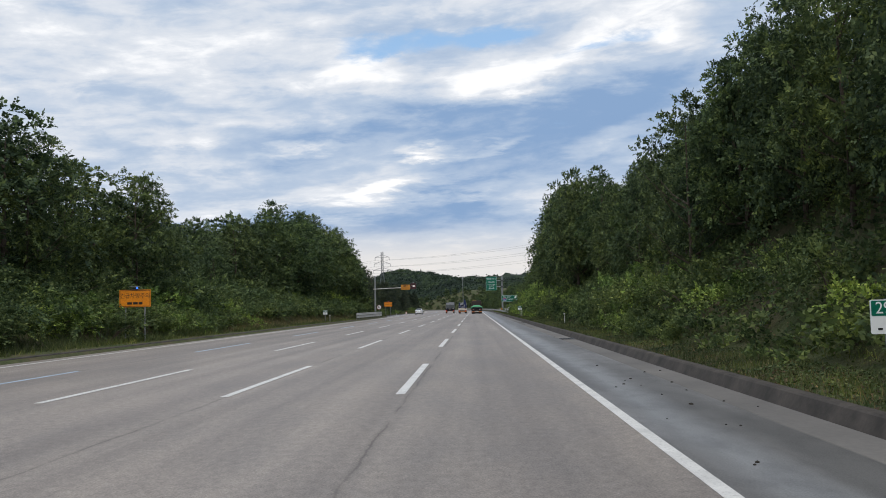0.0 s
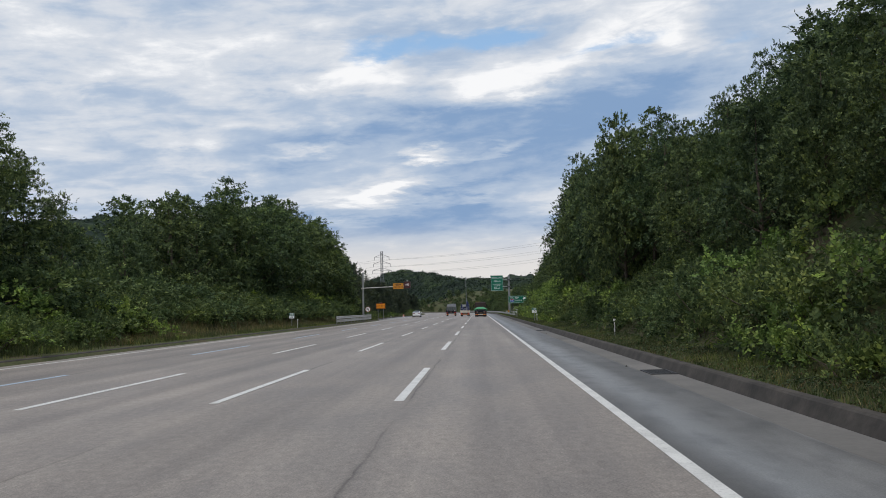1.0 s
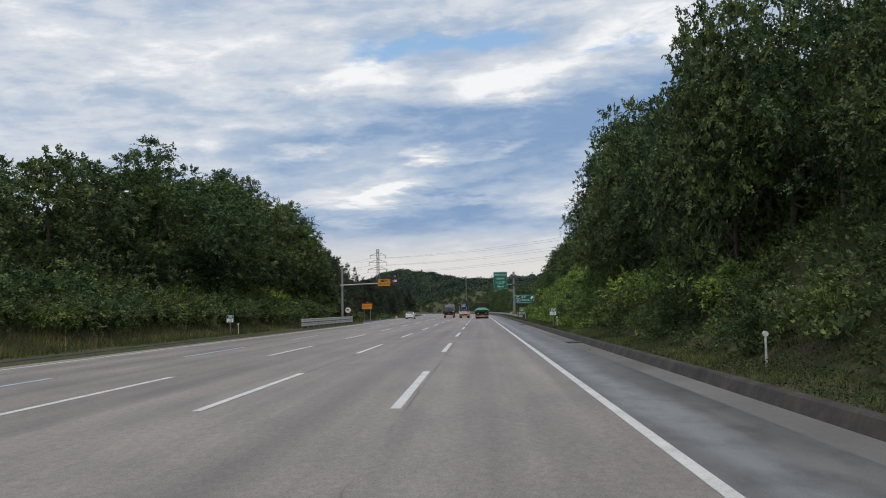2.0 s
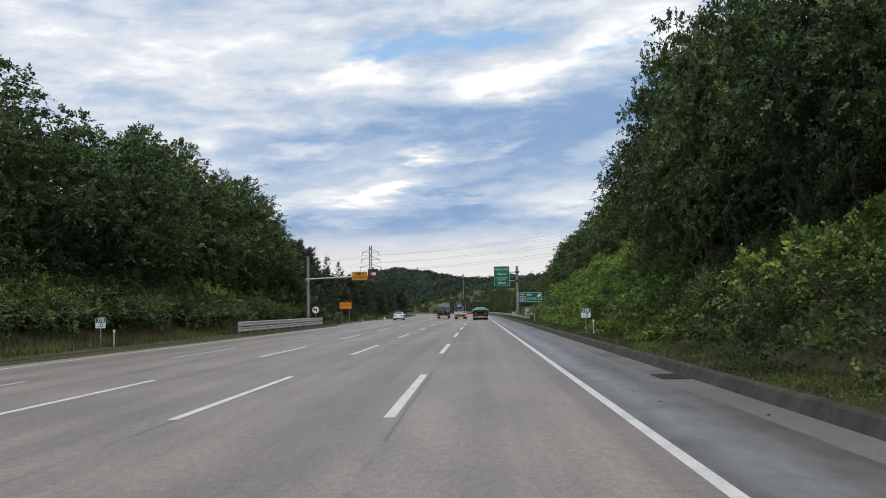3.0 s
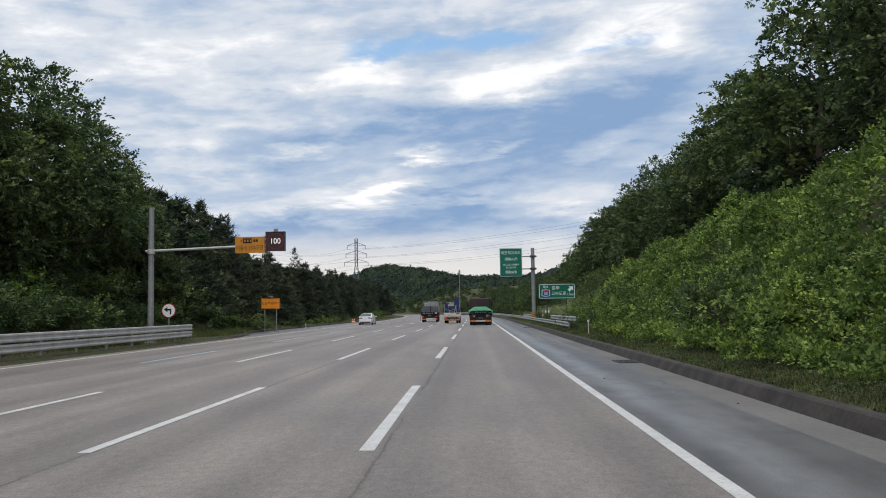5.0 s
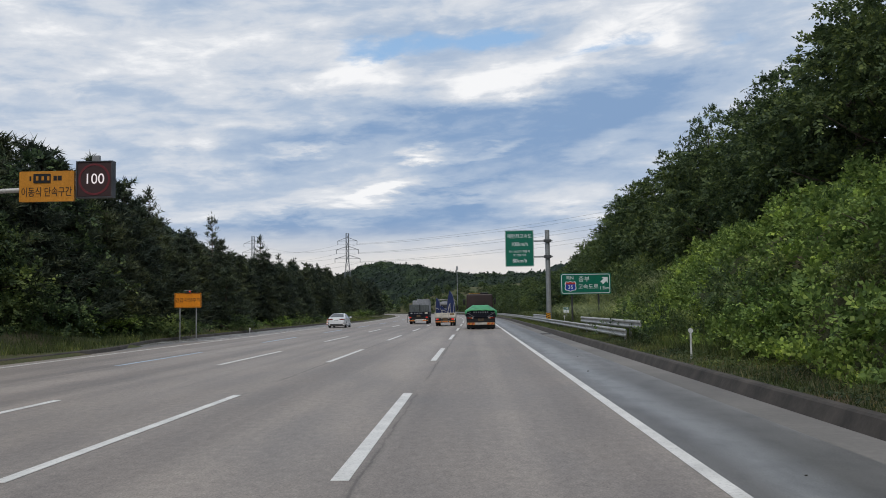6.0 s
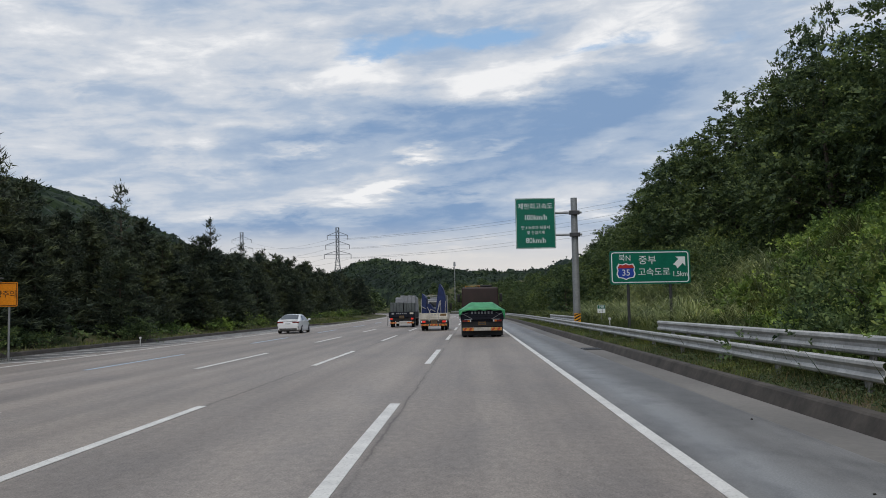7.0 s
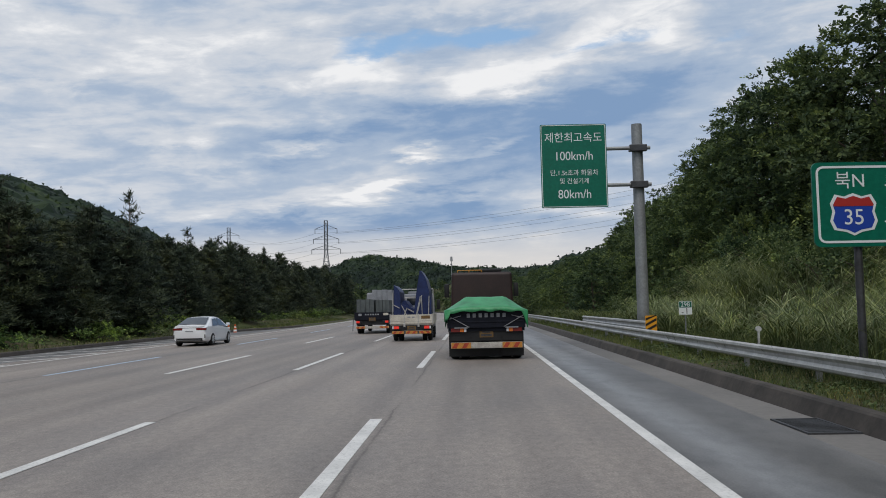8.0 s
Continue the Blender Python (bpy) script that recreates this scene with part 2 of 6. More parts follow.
def shoulder_mat():
    """Older, darker and damp asphalt of the hard shoulder, with pale washed streaks."""
    m = mat("shoulder_asphalt", (0.14, 0.14, 0.145), 0.5, 0, 0.5)
    streak = grain(m, 0.55, 6, 0.6, (1.0, 0.10, 1))
    spots = grain(m, 1.6, 7, 0.65, (1, 0.5, 1))
    fine = grain(m, 40, 4, 0.8)
    c = ramp(m, streak, [(0.32, (0.095, 0.089, 0.084)), (0.5, (0.142, 0.135, 0.128)), (0.66, (0.225, 0.218, 0.212))])
    # a pale bluish band along the middle, a dark strip beside the edge line
    tc, sx, wob = node(m, "ShaderNodeTexCoord"), node(m, "ShaderNodeSeparateXYZ"), node(m, "ShaderNodeMath")
    tie(m, tc.outputs["Object"], sx.inputs[0])
    wob.operation = "MULTIPLY_ADD"
    tie(m, grain(m, 0.35, 4, 0.6, (0.6, 0.25, 1)), wob.inputs[0])
    wob.inputs[1].default_value = 0.9
    tie(m, sx.outputs[0], wob.inputs[2])
    lane = node(m, "ShaderNodeMapRange")
    tie(m, wob.outputs[0], lane.inputs[0])
    lane.inputs[1].default_value, lane.inputs[2].default_value = 2.4, 4.4
    pale_band = ramp(m, lane.outputs[0], [(0.1, (0, 0, 0)), (0.3, (0.6, 0.6, 0.6)), (0.42, (0.5, 0.5, 0.5)), (0.62, (0.0, 0.0, 0.0))])
    c = mixed(m, c, (0.30, 0.305, 0.31, 1), pale_band)
    c = mixed(m, c, ramp(m, spots, [(0.34, (0.72, 0.72, 0.73)), (0.55, (1.04, 1.04, 1.04))]), 1.0, "MULTIPLY")
    c = mixed(m, c, ramp(m, fine, [(0.3, (0.66, 0.66, 0.66)), (0.7, (1.25, 1.25, 1.25))]), 1.0, "MULTIPLY")
    base(m, c)
    r = node(m, "ShaderNodeMapRange")
    tie(m, streak, r.inputs[0])
    r.inputs[3].default_value, r.inputs[4].default_value = 0.36, 0.72
    tie(m, r.outputs[0], m.node_tree.nodes["Principled BSDF"].inputs["Roughness"])
    bump(m, fine, 0.3, 0.006)
    return m


def ground_mat():
    m = mat("earth_and_grass", (0.06, 0.07, 0.03), 0.95, 0, 0.15)
    a, b = grain(m, 0.35, 6), grain(m, 5.0, 8, 0.7)
    c = ramp(m, a, [(0.35, (0.12, 0.095, 0.06)), (0.5, (0.085, 0.09, 0.042)), (0.7, (0.06, 0.085, 0.03))])
    base(m, mixed(m, c, ramp(m, b, [(0.3, (0.6, 0.6, 0.6)), (0.7, (1.25, 1.25, 1.2))]), 1.0, "MULTIPLY"))
    bump(m, b, 0.8, 0.08)
    return m


def glass_mat(name, tint=(0.02, 0.025, 0.03)):
    m = mat(name, tint, 0.06, 0, 0.6)
    return m


def lamp_mat(name, color, power):
    m = mat(name, color, 0.25, 0, 0.5)
    b = m.node_tree.nodes["Principled BSDF"]
    b.inputs["Emission Color"].default_value = (*color, 1)
    b.inputs["Emission Strength"].default_value = power
    return m


def paint_mat(name, color, wear):
    """Road paint, rubbed thin in places."""
    m = mat(name, color, 0.6, 0, 0.4)
    a, b = grain(m, 1.1, 6, 0.7), grain(m, 22, 5, 0.8)
    f = ramp(m, a, [(0.3, (0.72, 0.72, 0.72)), (0.6, (1, 1, 1))])
    g = ramp(m, b, [(0.32, wear), (0.47, color)])
    base(m, mixed(m, g, f, 1.0, "MULTIPLY"))
    bump(m, b, 0.2, 0.004)
    return m


ASPHALT, SHOULDER, GROUND = asphalt_mat(), shoulder_mat(), ground_mat()
PAINT_W = paint_mat("white_road_paint", (0.75, 0.73, 0.69), (0.42, 0.4, 0.38))
PAINT_B = paint_mat("blue_road_paint", (0.46, 0.56, 0.67), (0.30, 0.32, 0.34))
CONCRETE = worn("gutter_concrete", (0.225, 0.208, 0.190), (0.115, 0.108, 0.102), 0.13, 0.8, fine=60.0)
KERB = worn("kerb_concrete", (0.092, 0.078, 0.066), (0.036, 0.031, 0.027), 1.3, 0.9, bumps=0.5)
BARK = worn("bark", (0.13, 0.10, 0.075), (0.06, 0.048, 0.036), 2.0, 0.95, bumps=0.8)
STEEL = worn("galvanised_steel", (0.57, 0.555, 0.525), (0.40, 0.385, 0.36), 1.2, 0.5, 0.25, 0.05)
GREY_POLE = worn("grey_pole_paint", (0.33, 0.34, 0.34), (0.24, 0.245, 0.25), 1.5, 0.5, 0.3, 0.05)
DARK_STEEL = worn("dark_steel", (0.10, 0.10, 0.105), (0.05, 0.05, 0.052), 3.0, 0.5, 0.5, 0.05)
RUBBER = worn("tyre_rubber", (0.022, 0.022, 0.023), (0.014, 0.014, 0.014), 6.0, 0.85)
CLOD = worn("dark_earth", (0.045, 0.038, 0.03), (0.02, 0.018, 0.015), 8.0, 0.95)
BLACK = worn("black_plastic", (0.02, 0.02, 0.021), (0.013, 0.013, 0.013), 4.0, 0.5)
SIGN_GREEN = worn("green_sign_sheet", (0.004, 0.155, 0.098), (0.004, 0.135, 0.085), 1.2, 0.35, 0, 0.0)
SIGN_WHITE = mat("white_sign_sheet", (0.78, 0.80, 0.80), 0.4)
SIGN_ORANGE = worn("orange_sign_sheet", (0.80, 0.27, 0.012), (0.68, 0.22, 0.01), 2.0, 0.4, 0, 0.0)
SIGN_BLUE = mat("blue_sign_sheet", (0.02, 0.06, 0.36), 0.4)
SIGN_RED = mat("red_sign_sheet", (0.42, 0.035, 0.03), 0.4)
SIGN_BLACK = mat("black_sign_letters", (0.015, 0.015, 0.016), 0.5)
POST_WHITE = worn("white_post", (0.70, 0.70, 0.68), (0.48, 0.47, 0.45), 3.0, 0.55)
LEAF_A = leafy("broad_leaves", (0.044, 0.069, 0.040), (0.083, 0.124, 0.062), (0.146, 0.190, 0.086))
LEAF_B = leafy("locust_leaves", (0.052, 0.082, 0.042), (0.094, 0.139, 0.061), (0.164, 0.211, 0.086))
LEAF_V = leafy("vine_leaves", (0.095, 0.155, 0.044), (0.178, 0.265, 0.074), (0.300, 0.385, 0.118), 0.6)
LEAF_S = leafy("shrub_leaves", (0.053, 0.085, 0.041), (0.100, 0.147, 0.062), (0.188, 0.237, 0.098), 0.4)
LEAF_P = leafy("pine_needles", (0.040, 0.054, 0.042), (0.060, 0.078, 0.056), (0.088, 0.108, 0.072), 0.4, 0.15)
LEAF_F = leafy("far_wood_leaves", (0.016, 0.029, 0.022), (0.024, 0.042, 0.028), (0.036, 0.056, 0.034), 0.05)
GRASS = leafy("verge_grass", (0.055, 0.08, 0.032), (0.092, 0.122, 0.048), (0.165, 0.18, 0.082), 0.3)
LITTER = leafy("leaf_litter", (0.06, 0.042, 0.028), (0.11, 0.078, 0.05), (0.18, 0.13, 0.08), 0.5, 0.05)
DRY_GRASS = leafy("dry_grass", (0.13, 0.105, 0.06), (0.2, 0.165, 0.095), (0.29, 0.25, 0.14), 0.4)
SILVER_GRASS = leafy("silver_grass", (0.13, 0.18, 0.075), (0.26, 0.31, 0.14), (0.52, 0.54, 0.36), 0.5)


# ---- building helpers ----
def solid(name, verts, faces, material, parent=None, label="", smooth=False):
    me = bpy.data.meshes.new(name)
    me.from_pydata([tuple(v) for v in verts], [], faces)
    me.materials.append(material)
    if smooth:
        me.shade_smooth()
    ob = new(name, me)
    if parent:
        ob.parent = parent
    if label:
        ob["label"] = label
    return ob


def part(name, bm, material, parent=None, label="", smooth=False):
    bmesh.ops.recalc_face_normals(bm, faces=bm.faces)
    me = bpy.data.meshes.new(name)
    bm.to_mesh(me)
    bm.free()
    me.materials.append(material)
    if smooth:
        me.shade_smooth()
        me.set_sharp_from_angle(angle=radians(38))
    ob = new(name, me)
    if parent:
        ob.parent = parent
    if label:
        ob["label"] = label
    return ob


def thing(name, m, label, category, group="", kind=""):
    ob = new(name)
    ob.empty_display_size = 0.2
    ob.matrix_basis = m
    return tagged(ob, label, category, group, kind)


def box(bm, x0, x1, y0, y1, z0, z1, bevel=0.0, m=None):
    r = bmesh.ops.create_cube(bm, size=1.0)
    vs = r["verts"]
    for v in vs:
        v.co = Vector(((x0 + x1) / 2 + v.co.x * (x1 - x0), (y0 + y1) / 2 + v.co.y * (y1 - y0), (z0 + z1) / 2 + v.co.z * (z1 - z0)))
    if bevel:
        es = list({e for v in vs for e in v.link_edges})
        got = bmesh.ops.bevel(bm, geom=es, offset=bevel, segments=2, affect="EDGES", profile=0.5)
        vs = list({v for f in got["faces"] for v in f.verts} | {v for v in vs if v.is_valid})
    if m is not None:
        bmesh.ops.transform(bm, matrix=m, verts=[v for v in vs if v.is_valid])
    return bm


def boxes(*args, bevel=0.0):
    bm = bmesh.new()
    for a in args:
        box(bm, *a, bevel=bevel)
    return bm


def rod(bm, a, b, r0, r1=None, sides=10):
    """A tapered round bar from a to b."""
    a, b = Vector(a), Vector(b)
    d = b - a
    m = Matrix.Translation((a + b) / 2) @ d.to_track_quat("Z", "Y").to_matrix().to_4x4()
    bmesh.ops.create_cone(bm, cap_ends=True, segments=sides, radius1=r0, radius2=r0 if r1 is None else r1, depth=d.length, matrix=m)
    return bm


def rods(*args, sides=10):
    bm = bmesh.new()
    for a in args:
        rod(bm, *a, sides=sides)
    return bm


def plate(bm, outline, y0, y1):
    """An outline in x and z, given thickness along y."""
    va = [bm.verts.new((x, y0, z)) for x, z in outline]
    vb = [bm.verts.new((x, y1, z)) for x, z in outline]
    bm.faces.new(va)
    bm.faces.new(vb[::-1])
    n = len(va)
    for k in range(n):
        bm.faces.new((va[k], vb[k], vb[(k + 1) % n], va[(k + 1) % n]))
    return bm


def rounded(x0, x1, z0, z1, r, steps=4):
    pts = []
    for cx, cz, a0 in ((x1 - r, z1 - r, 0), (x0 + r, z1 - r, 90), (x0 + r, z0 + r, 180), (x1 - r, z0 + r, 270)):
        for k in range(steps + 1):
            a = radians(a0 + 90 * k / steps)
            pts.append((cx + r * math.cos(a), cz + r * math.sin(a)))
    return pts


def lettering(name, text, size, x, z, y, material, parent, align="CENTER", wide=1.0):
    """Flat letters, a hair thick, facing the traffic that comes from behind (-y)."""
    cu = bpy.data.curves.new(name, "FONT")
    cu.body, cu.size, cu.align_x, cu.align_y, cu.extrude = text, size, align, "CENTER", 0.002
    tmp = bpy.data.objects.new(name, cu)
    scene.collection.objects.link(tmp)
    me = bpy.data.meshes.new_from_object(tmp.evaluated_get(bpy.context.evaluated_depsgraph_get()))
    bpy.data.objects.remove(tmp)
    me.name = name
    me.transform(Matrix.Translation((x, y, z)) @ Matrix.Rotation(radians(90), 4, "X") @ Matrix.Diagonal((wide, 1, 1, 1)))
    me.materials.clear()
    me.materials.append(material)
    ob = new(name, me)
    ob.parent = parent
    return ob


def bend(y):
    """Far ahead the road swings gently to the left."""
    d = np.maximum(0.0, np.asarray(y, float) - 235.0)
    e = np.maximum(0.0, d - 120)
    return -np.where(d < 120, d * d / 3600.0, 4.0 + e * 0.0667 + e * e / 900.0)


def step(v, a, b):
    u = np.clip((v - a) / (b - a), 0, 1)
    return u * u * (3 - 2 * u)


def waves(x, y, s):
    return (np.sin(x / s + 1.3 * np.sin(y / s * 0.7)) + np.sin(y / s * 1.1 + 1.7 * np.sin(x / s * 0.6 + 2)) + np.sin((x + y) / s * 0.53 + 4)) / 3


KERB_R, KERB_L = 4.72, -17.4


def margin(y):
    """The paved margin on the left widens for a stretch."""
    return 2.6 * step(y, 166, 182) * (1 - step(y, 242, 258))



def land(x, y):
    """Height of the ground beside and beyond the road."""
    x, y = np.asarray(x, float), np.asarray(y, float)
    u = x - bend(y)
    # right: verge, then a steep cut bank that falls back beyond the big sign
    foot = 6.9 + 0.4 * waves(y, y * 0, 17) + 4.5 * step(y, 160, 192) + 2.5 * step(y, 215, 260)
    top = 6.4 - 2.9 * step(y, 118, 168) - 0.9 * step(y, 178, 235)
    d = u - foot
    rise = np.clip(d * 1.12, 0, None)
    bank = np.where(rise < top, rise, top + (rise - top) * 0.28)
    bank = np.minimum(bank, 26 + 4 * waves(x, y, 60) - 14 * step(y, 260, 420))
    right = 0.2 + 0.05 * np.clip(u - 4.95, 0, 2) + bank
    # left: verge, low shrubby bank, wooded ground behind
    v = -17.65 - margin(y) - u
    lb = np.clip((v - 2.0) * 0.42, 0, None)
    ltop = 2.6 * (1 - step(y, 150, 185)) + 0.5
    lb = np.where(lb < ltop, lb, ltop + (lb - ltop) * 0.07)
    ridge = 29 * np.exp(-((u + 138) / 74) ** 2 - ((y - 370) / 150) ** 2) + 40 * np.exp(-((u + 150) / 70) ** 2 - ((y - 620) / 160) ** 2)
    left = 0.2 + lb + ridge * step(-u, 34, 88)
    ahead = 13 * np.exp(-((x + 68) / 48) ** 2 - ((y - 610) / 60) ** 2)
    far = 24 * step(y, 750, 1200) * (0.8 + 0.3 * waves(x, y, 170))
    h = np.where(u > 4.85, right, np.where(u < -17.5 - margin(y), left, -0.35))
    h = h + (ahead * step(np.abs(u + 6.5), 13, 20) + far * step(np.abs(u + 6.5), 14, 60))
    return h


# ---- ground: one sheet out to the horizon ----
def stops(*runs):
    out = []
    for a, b, s in runs:
        out += list(np.arange(a, b, s))
    return out + [runs[-1][1]]


GX = stops((-2600, -400, 200), (-400, -120, 20), (-120, -40, 6), (-40, -21.0, 1.4), (-20.25, -18.0, 0.375), (-17.6, -17.35, 0.25), (-16.5, 4.0, 6.8), (4.78, 4.9, 0.12), (5.1, 24, 0.7), (24, 60, 4), (60, 200, 14), (200, 2600, 200))
GY = stops((-300, -40, 26), (-40, 320, 4), (320, 800, 16), (800, 1600, 80), (1600, 4200, 260))
gx, gy = np.meshgrid(GX, GY)
gxx = gx + bend(gy)
gz = land(gxx, gy)
nx, ny = len(GX), len(GY)
solid("ground", np.stack([gxx, gy, gz], -1).reshape(-1, 3),
      [(j * nx + i, j * nx + i + 1, (j + 1) * nx + i + 1, (j + 1) * nx + i) for j in range(ny - 1) for i in range(nx - 1)], GROUND, smooth=True)
tagged(bpy.data.objects["ground"], "green earth banks and verges beside the road", "ground", kind="structure")

FINE = np.concatenate([np.arange(-60, 160, 20.0), np.arange(160, 264, 2.0), np.arange(264, 960, 8.0)])
RUN = np.concatenate([np.arange(-60, 240, 20.0), np.arange(240, 960, 8.0)])


def sweep(name, profile, material, y0=-60.0, y1=950.0, smooth=False, parent=None, shift=None):
    """A cross-section (x, z) drawn along the road."""
    ys = [y0] + [y for y in (FINE if shift else RUN) if y0 < y < y1] + [y1]
    vs, fs, n = [], [], len(profile)
    for y in ys:
        b = float(bend(y)) - (float(shift(y)) if shift else 0.0)
        vs += [(x + b, y, z) for x, z in profile]
    for j in range(len(ys) - 1):
        for k in range(n - 1):
            fs.append((j * n + k, j * n + k + 1, (j + 1) * n + k + 1, (j + 1) * n + k))
    return solid(name, vs, fs, material, parent, smooth=smooth)


def slab(name, x0, x1, z, material, y0=-60.0, y1=950.0, parent=None, deep=0.3):
    return sweep(name, [(x0, z - deep), (x0, z), (x1, z), (x1, z - deep)], material, y0, y1, parent=parent)


tagged(slab("road", KERB_L, 2.04, 0.0, ASPHALT), "worn grey asphalt carriageway of five lanes", "road", kind="structure")
tagged(slab("road_shoulder", 2.04, 3.92, 0.0, SHOULDER), "dark damp asphalt hard shoulder with pale streaks", "road shoulder", kind="structure")
tagged(slab("gutter", 3.92, KERB_R, -0.004, CONCRETE), "pale concrete gutter strip along the kerb", "gutter", kind="structure")
tagged(sweep("kerb_1", [(KERB_R - 0.07, -0.2), (KERB_R - 0.07, 0.0), (KERB_R + 0.04, 0.22), (KERB_R + 0.08, 0.25), (KERB_R + 0.25, 0.25), (KERB_R + 0.27, 0.1)], KERB),
       "dark weathered concrete kerb beside the shoulder", "kerb", kind="structure")
tagged(sweep("kerb_2", [(KERB_L, -0.2), (KERB_L, 0.0), (KERB_L - 0.05, 0.15), (KERB_L - 0.09, 0.18), (KERB_L - 0.24, 0.18), (KERB_L - 0.26, 0.05)], KERB, shift=margin),
       "weathered concrete kerb along the left edge line", "kerb", kind="structure")

vs, fs = [], []
for k, y in enumerate(np.arange(160, 264, 2.0)):
    b, w = float(bend(y)), float(margin(y)) + 0.02
    vs += [(KERB_L - w + b, y, -0.3), (KERB_L - w + b, y, -0.006), (KERB_L + 0.02 + b, y, -0.006), (KERB_L + 0.02 + b, y, -0.3)]
    if k:
        a = 4 * (k - 1)
        fs += [(a + j, a + j + 1, a + j + 5, a + j + 4) for j in range(3)]
tagged(solid("paved_margin", vs, fs, SHOULDER), "dark paved margin beside the outer edge line", "road margin", kind="structure")

# road markings: thin raised paint
tagged(slab("edge_line_1", 1.86, 2.035, 0.006, PAINT_W, deep=0.004), "solid white edge line", "road marking", kind="structure")
tagged(slab("edge_line_2", -16.41, -16.26, 0.006, PAINT_W, deep=0.004), "solid white left edge line", "road marking", kind="structure")
DASH = 9.0
for idx, (lx, phase, pm, lab) in enumerate(((-1.8, 17.1, PAINT_W, "dashed white lane line"), (-5.37, 17.17, PAINT_W, "dashed white lane line"),
                                            (-8.9, 16.6, PAINT_W, "dashed white lane line"), (-12.46, 16.8, PAINT_B, "dashed blue bus lane line"))):
    line = thing("lane_line_%d" % (idx + 1), Matrix(), lab, "road marking", kind="structure")
    near = None
    for k in range(-3, 42):
        y0 = phase + 20 * k
        if y0 < 225:
            if near is None:
                near = bpy.data.meshes.new("dash")
                w = 0.085 if idx else 0.095
                near.from_pydata([(-w, 0, 0.002), (w, 0, 0.002), (w, DASH, 0.002), (-w, DASH, 0.002), (-w, 0, 0.007), (w, 0, 0.007), (w, DASH, 0.007), (-w, DASH, 0.007)], [],
                                 [(4, 5, 6, 7), (0, 1, 5, 4), (1, 2, 6, 5), (2, 3, 7, 6), (3, 0, 4, 7)])
                near.materials.append(pm)
            ob = new("dash", near)
            ob.location, ob.parent = (lx, y0, 0), line
        else:
            slab("dash", lx - 0.085, lx + 0.085, 0.007, pm, y0, y0 + DASH, line, 0.005)

# white chevron bars on the widened left margin far along
gore = thing("gore_marking", Matrix(), "white slanted bars painted on the left margin", "road marking", kind="structure")
for k in range(14):
    y = 179 + 3.9 * k
    solid("bar", [(sx, y + dy, sz) for sz in (0.003, 0.007) for sx, dy in ((-16.6, 3.6), (-16.6, 4.0), (-19.4, 0.4), (-19.4, 0.0))],
          [(4, 5, 6, 7), (0, 4, 5, 1), (1, 5, 6, 2), (2, 6, 7, 3), (3, 7, 4, 0)], PAINT_W, gore)


# ---- plants ----
RNG = np.random.default_rng(11)


def unit(v):
    return v / np.maximum(np.linalg.norm(v, axis=-1, keepdims=True), 1e-9)


def leaf_mesh(name, base_at, out, size, slim, material, droop=0.35, jitter=0.7, rng=RNG):
    """Many folded leaves: each stands at base_at and points roughly along out."""
    n = len(base_at)
    face = unit(unit(out) + jitter * rng.normal(size=(n, 3)) * 0.55)
    d = unit(np.cross(face, rng.normal(size=(n, 3))) + face * 0.25 + np.array([0, 0, -droop]) * (0.4 + rng.random((n, 1))))
    side = unit(np.cross(d, face))
    nrm = np.cross(side, d)
    ln = size * (0.6 + 0.8 * rng.random((n, 1)))
    w = ln * slim
    w = w * 1.5
    v = np.stack([base_at - side * w * 0.25, base_at + d * ln * 0.5 + side * w + nrm * w * 0.2, base_at + d * ln - side * w * 0.35], 1).reshape(-1, 3)
    return triangles(name, v, material)


def shoot_mesh(name, root, out, length, per, leaf, slim, material, droop=0.4, rng=RNG):
    """Leafy shoots: each springs from root, arches over and carries leaves on both sides."""
    n = len(root)
    axis = unit(unit(out) * 0.8 + rng.normal(size=(n, 3)) * 0.5 + np.array([0, 0, 0.12 - 0.4 * droop]) * (0.3 + rng.random((n, 1))))
    side = unit(np.cross(axis, np.array([0, 0, 1.0]) + rng.normal(size=(n, 3)) * 0.45))
    ln = length * (0.55 + 0.8 * rng.random((n, 1)))
    quads = []
    for j in range(per):
        t = (j + 0.6) / per
        at = root + axis * ln * t + np.array([0, 0, -0.2 * t * t]) * ln
        way = (1 if j % 2 else -1) if j < per - 1 else 0.0
        d = unit(axis * 0.75 + side * way * 0.95 + np.array([0, 0, -0.15]) + rng.normal(size=(n, 3)) * 0.3)
        nrm = unit(np.cross(side, axis) + rng.normal(size=(n, 3)) * 0.35)
        w = unit(np.cross(d, nrm))
        k = leaf * (0.75 + 0.5 * rng.random((n, 1))) * (1.1 - 0.35 * t)
        cup = np.cross(w, d) * k * slim * 0.3
        quads.append(np.stack([at, at + d * k * 0.42 + w * k * slim + cup, at + d * k, at + d * k * 0.38 - w * k * slim + cup], 1))
    return triangles(name, np.stack(quads, 1).reshape(-1, 3), material, 4)


def triangles(name, v, material, sides=3):
    me = bpy.data.meshes.new(name)
    me.vertices.add(len(v))
    me.vertices.foreach_set("co", v.astype(np.float32).ravel())
    me.loops.add(len(v))
    me.loops.foreach_set("vertex_index", np.arange(len(v), dtype=np.int32))
    me.polygons.add(len(v) // sides)
    me.polygons.foreach_set("loop_start", np.arange(0, len(v), sides, dtype=np.int32))
    me.update(calc_edges=True)
    me.materials.append(material)
    return me


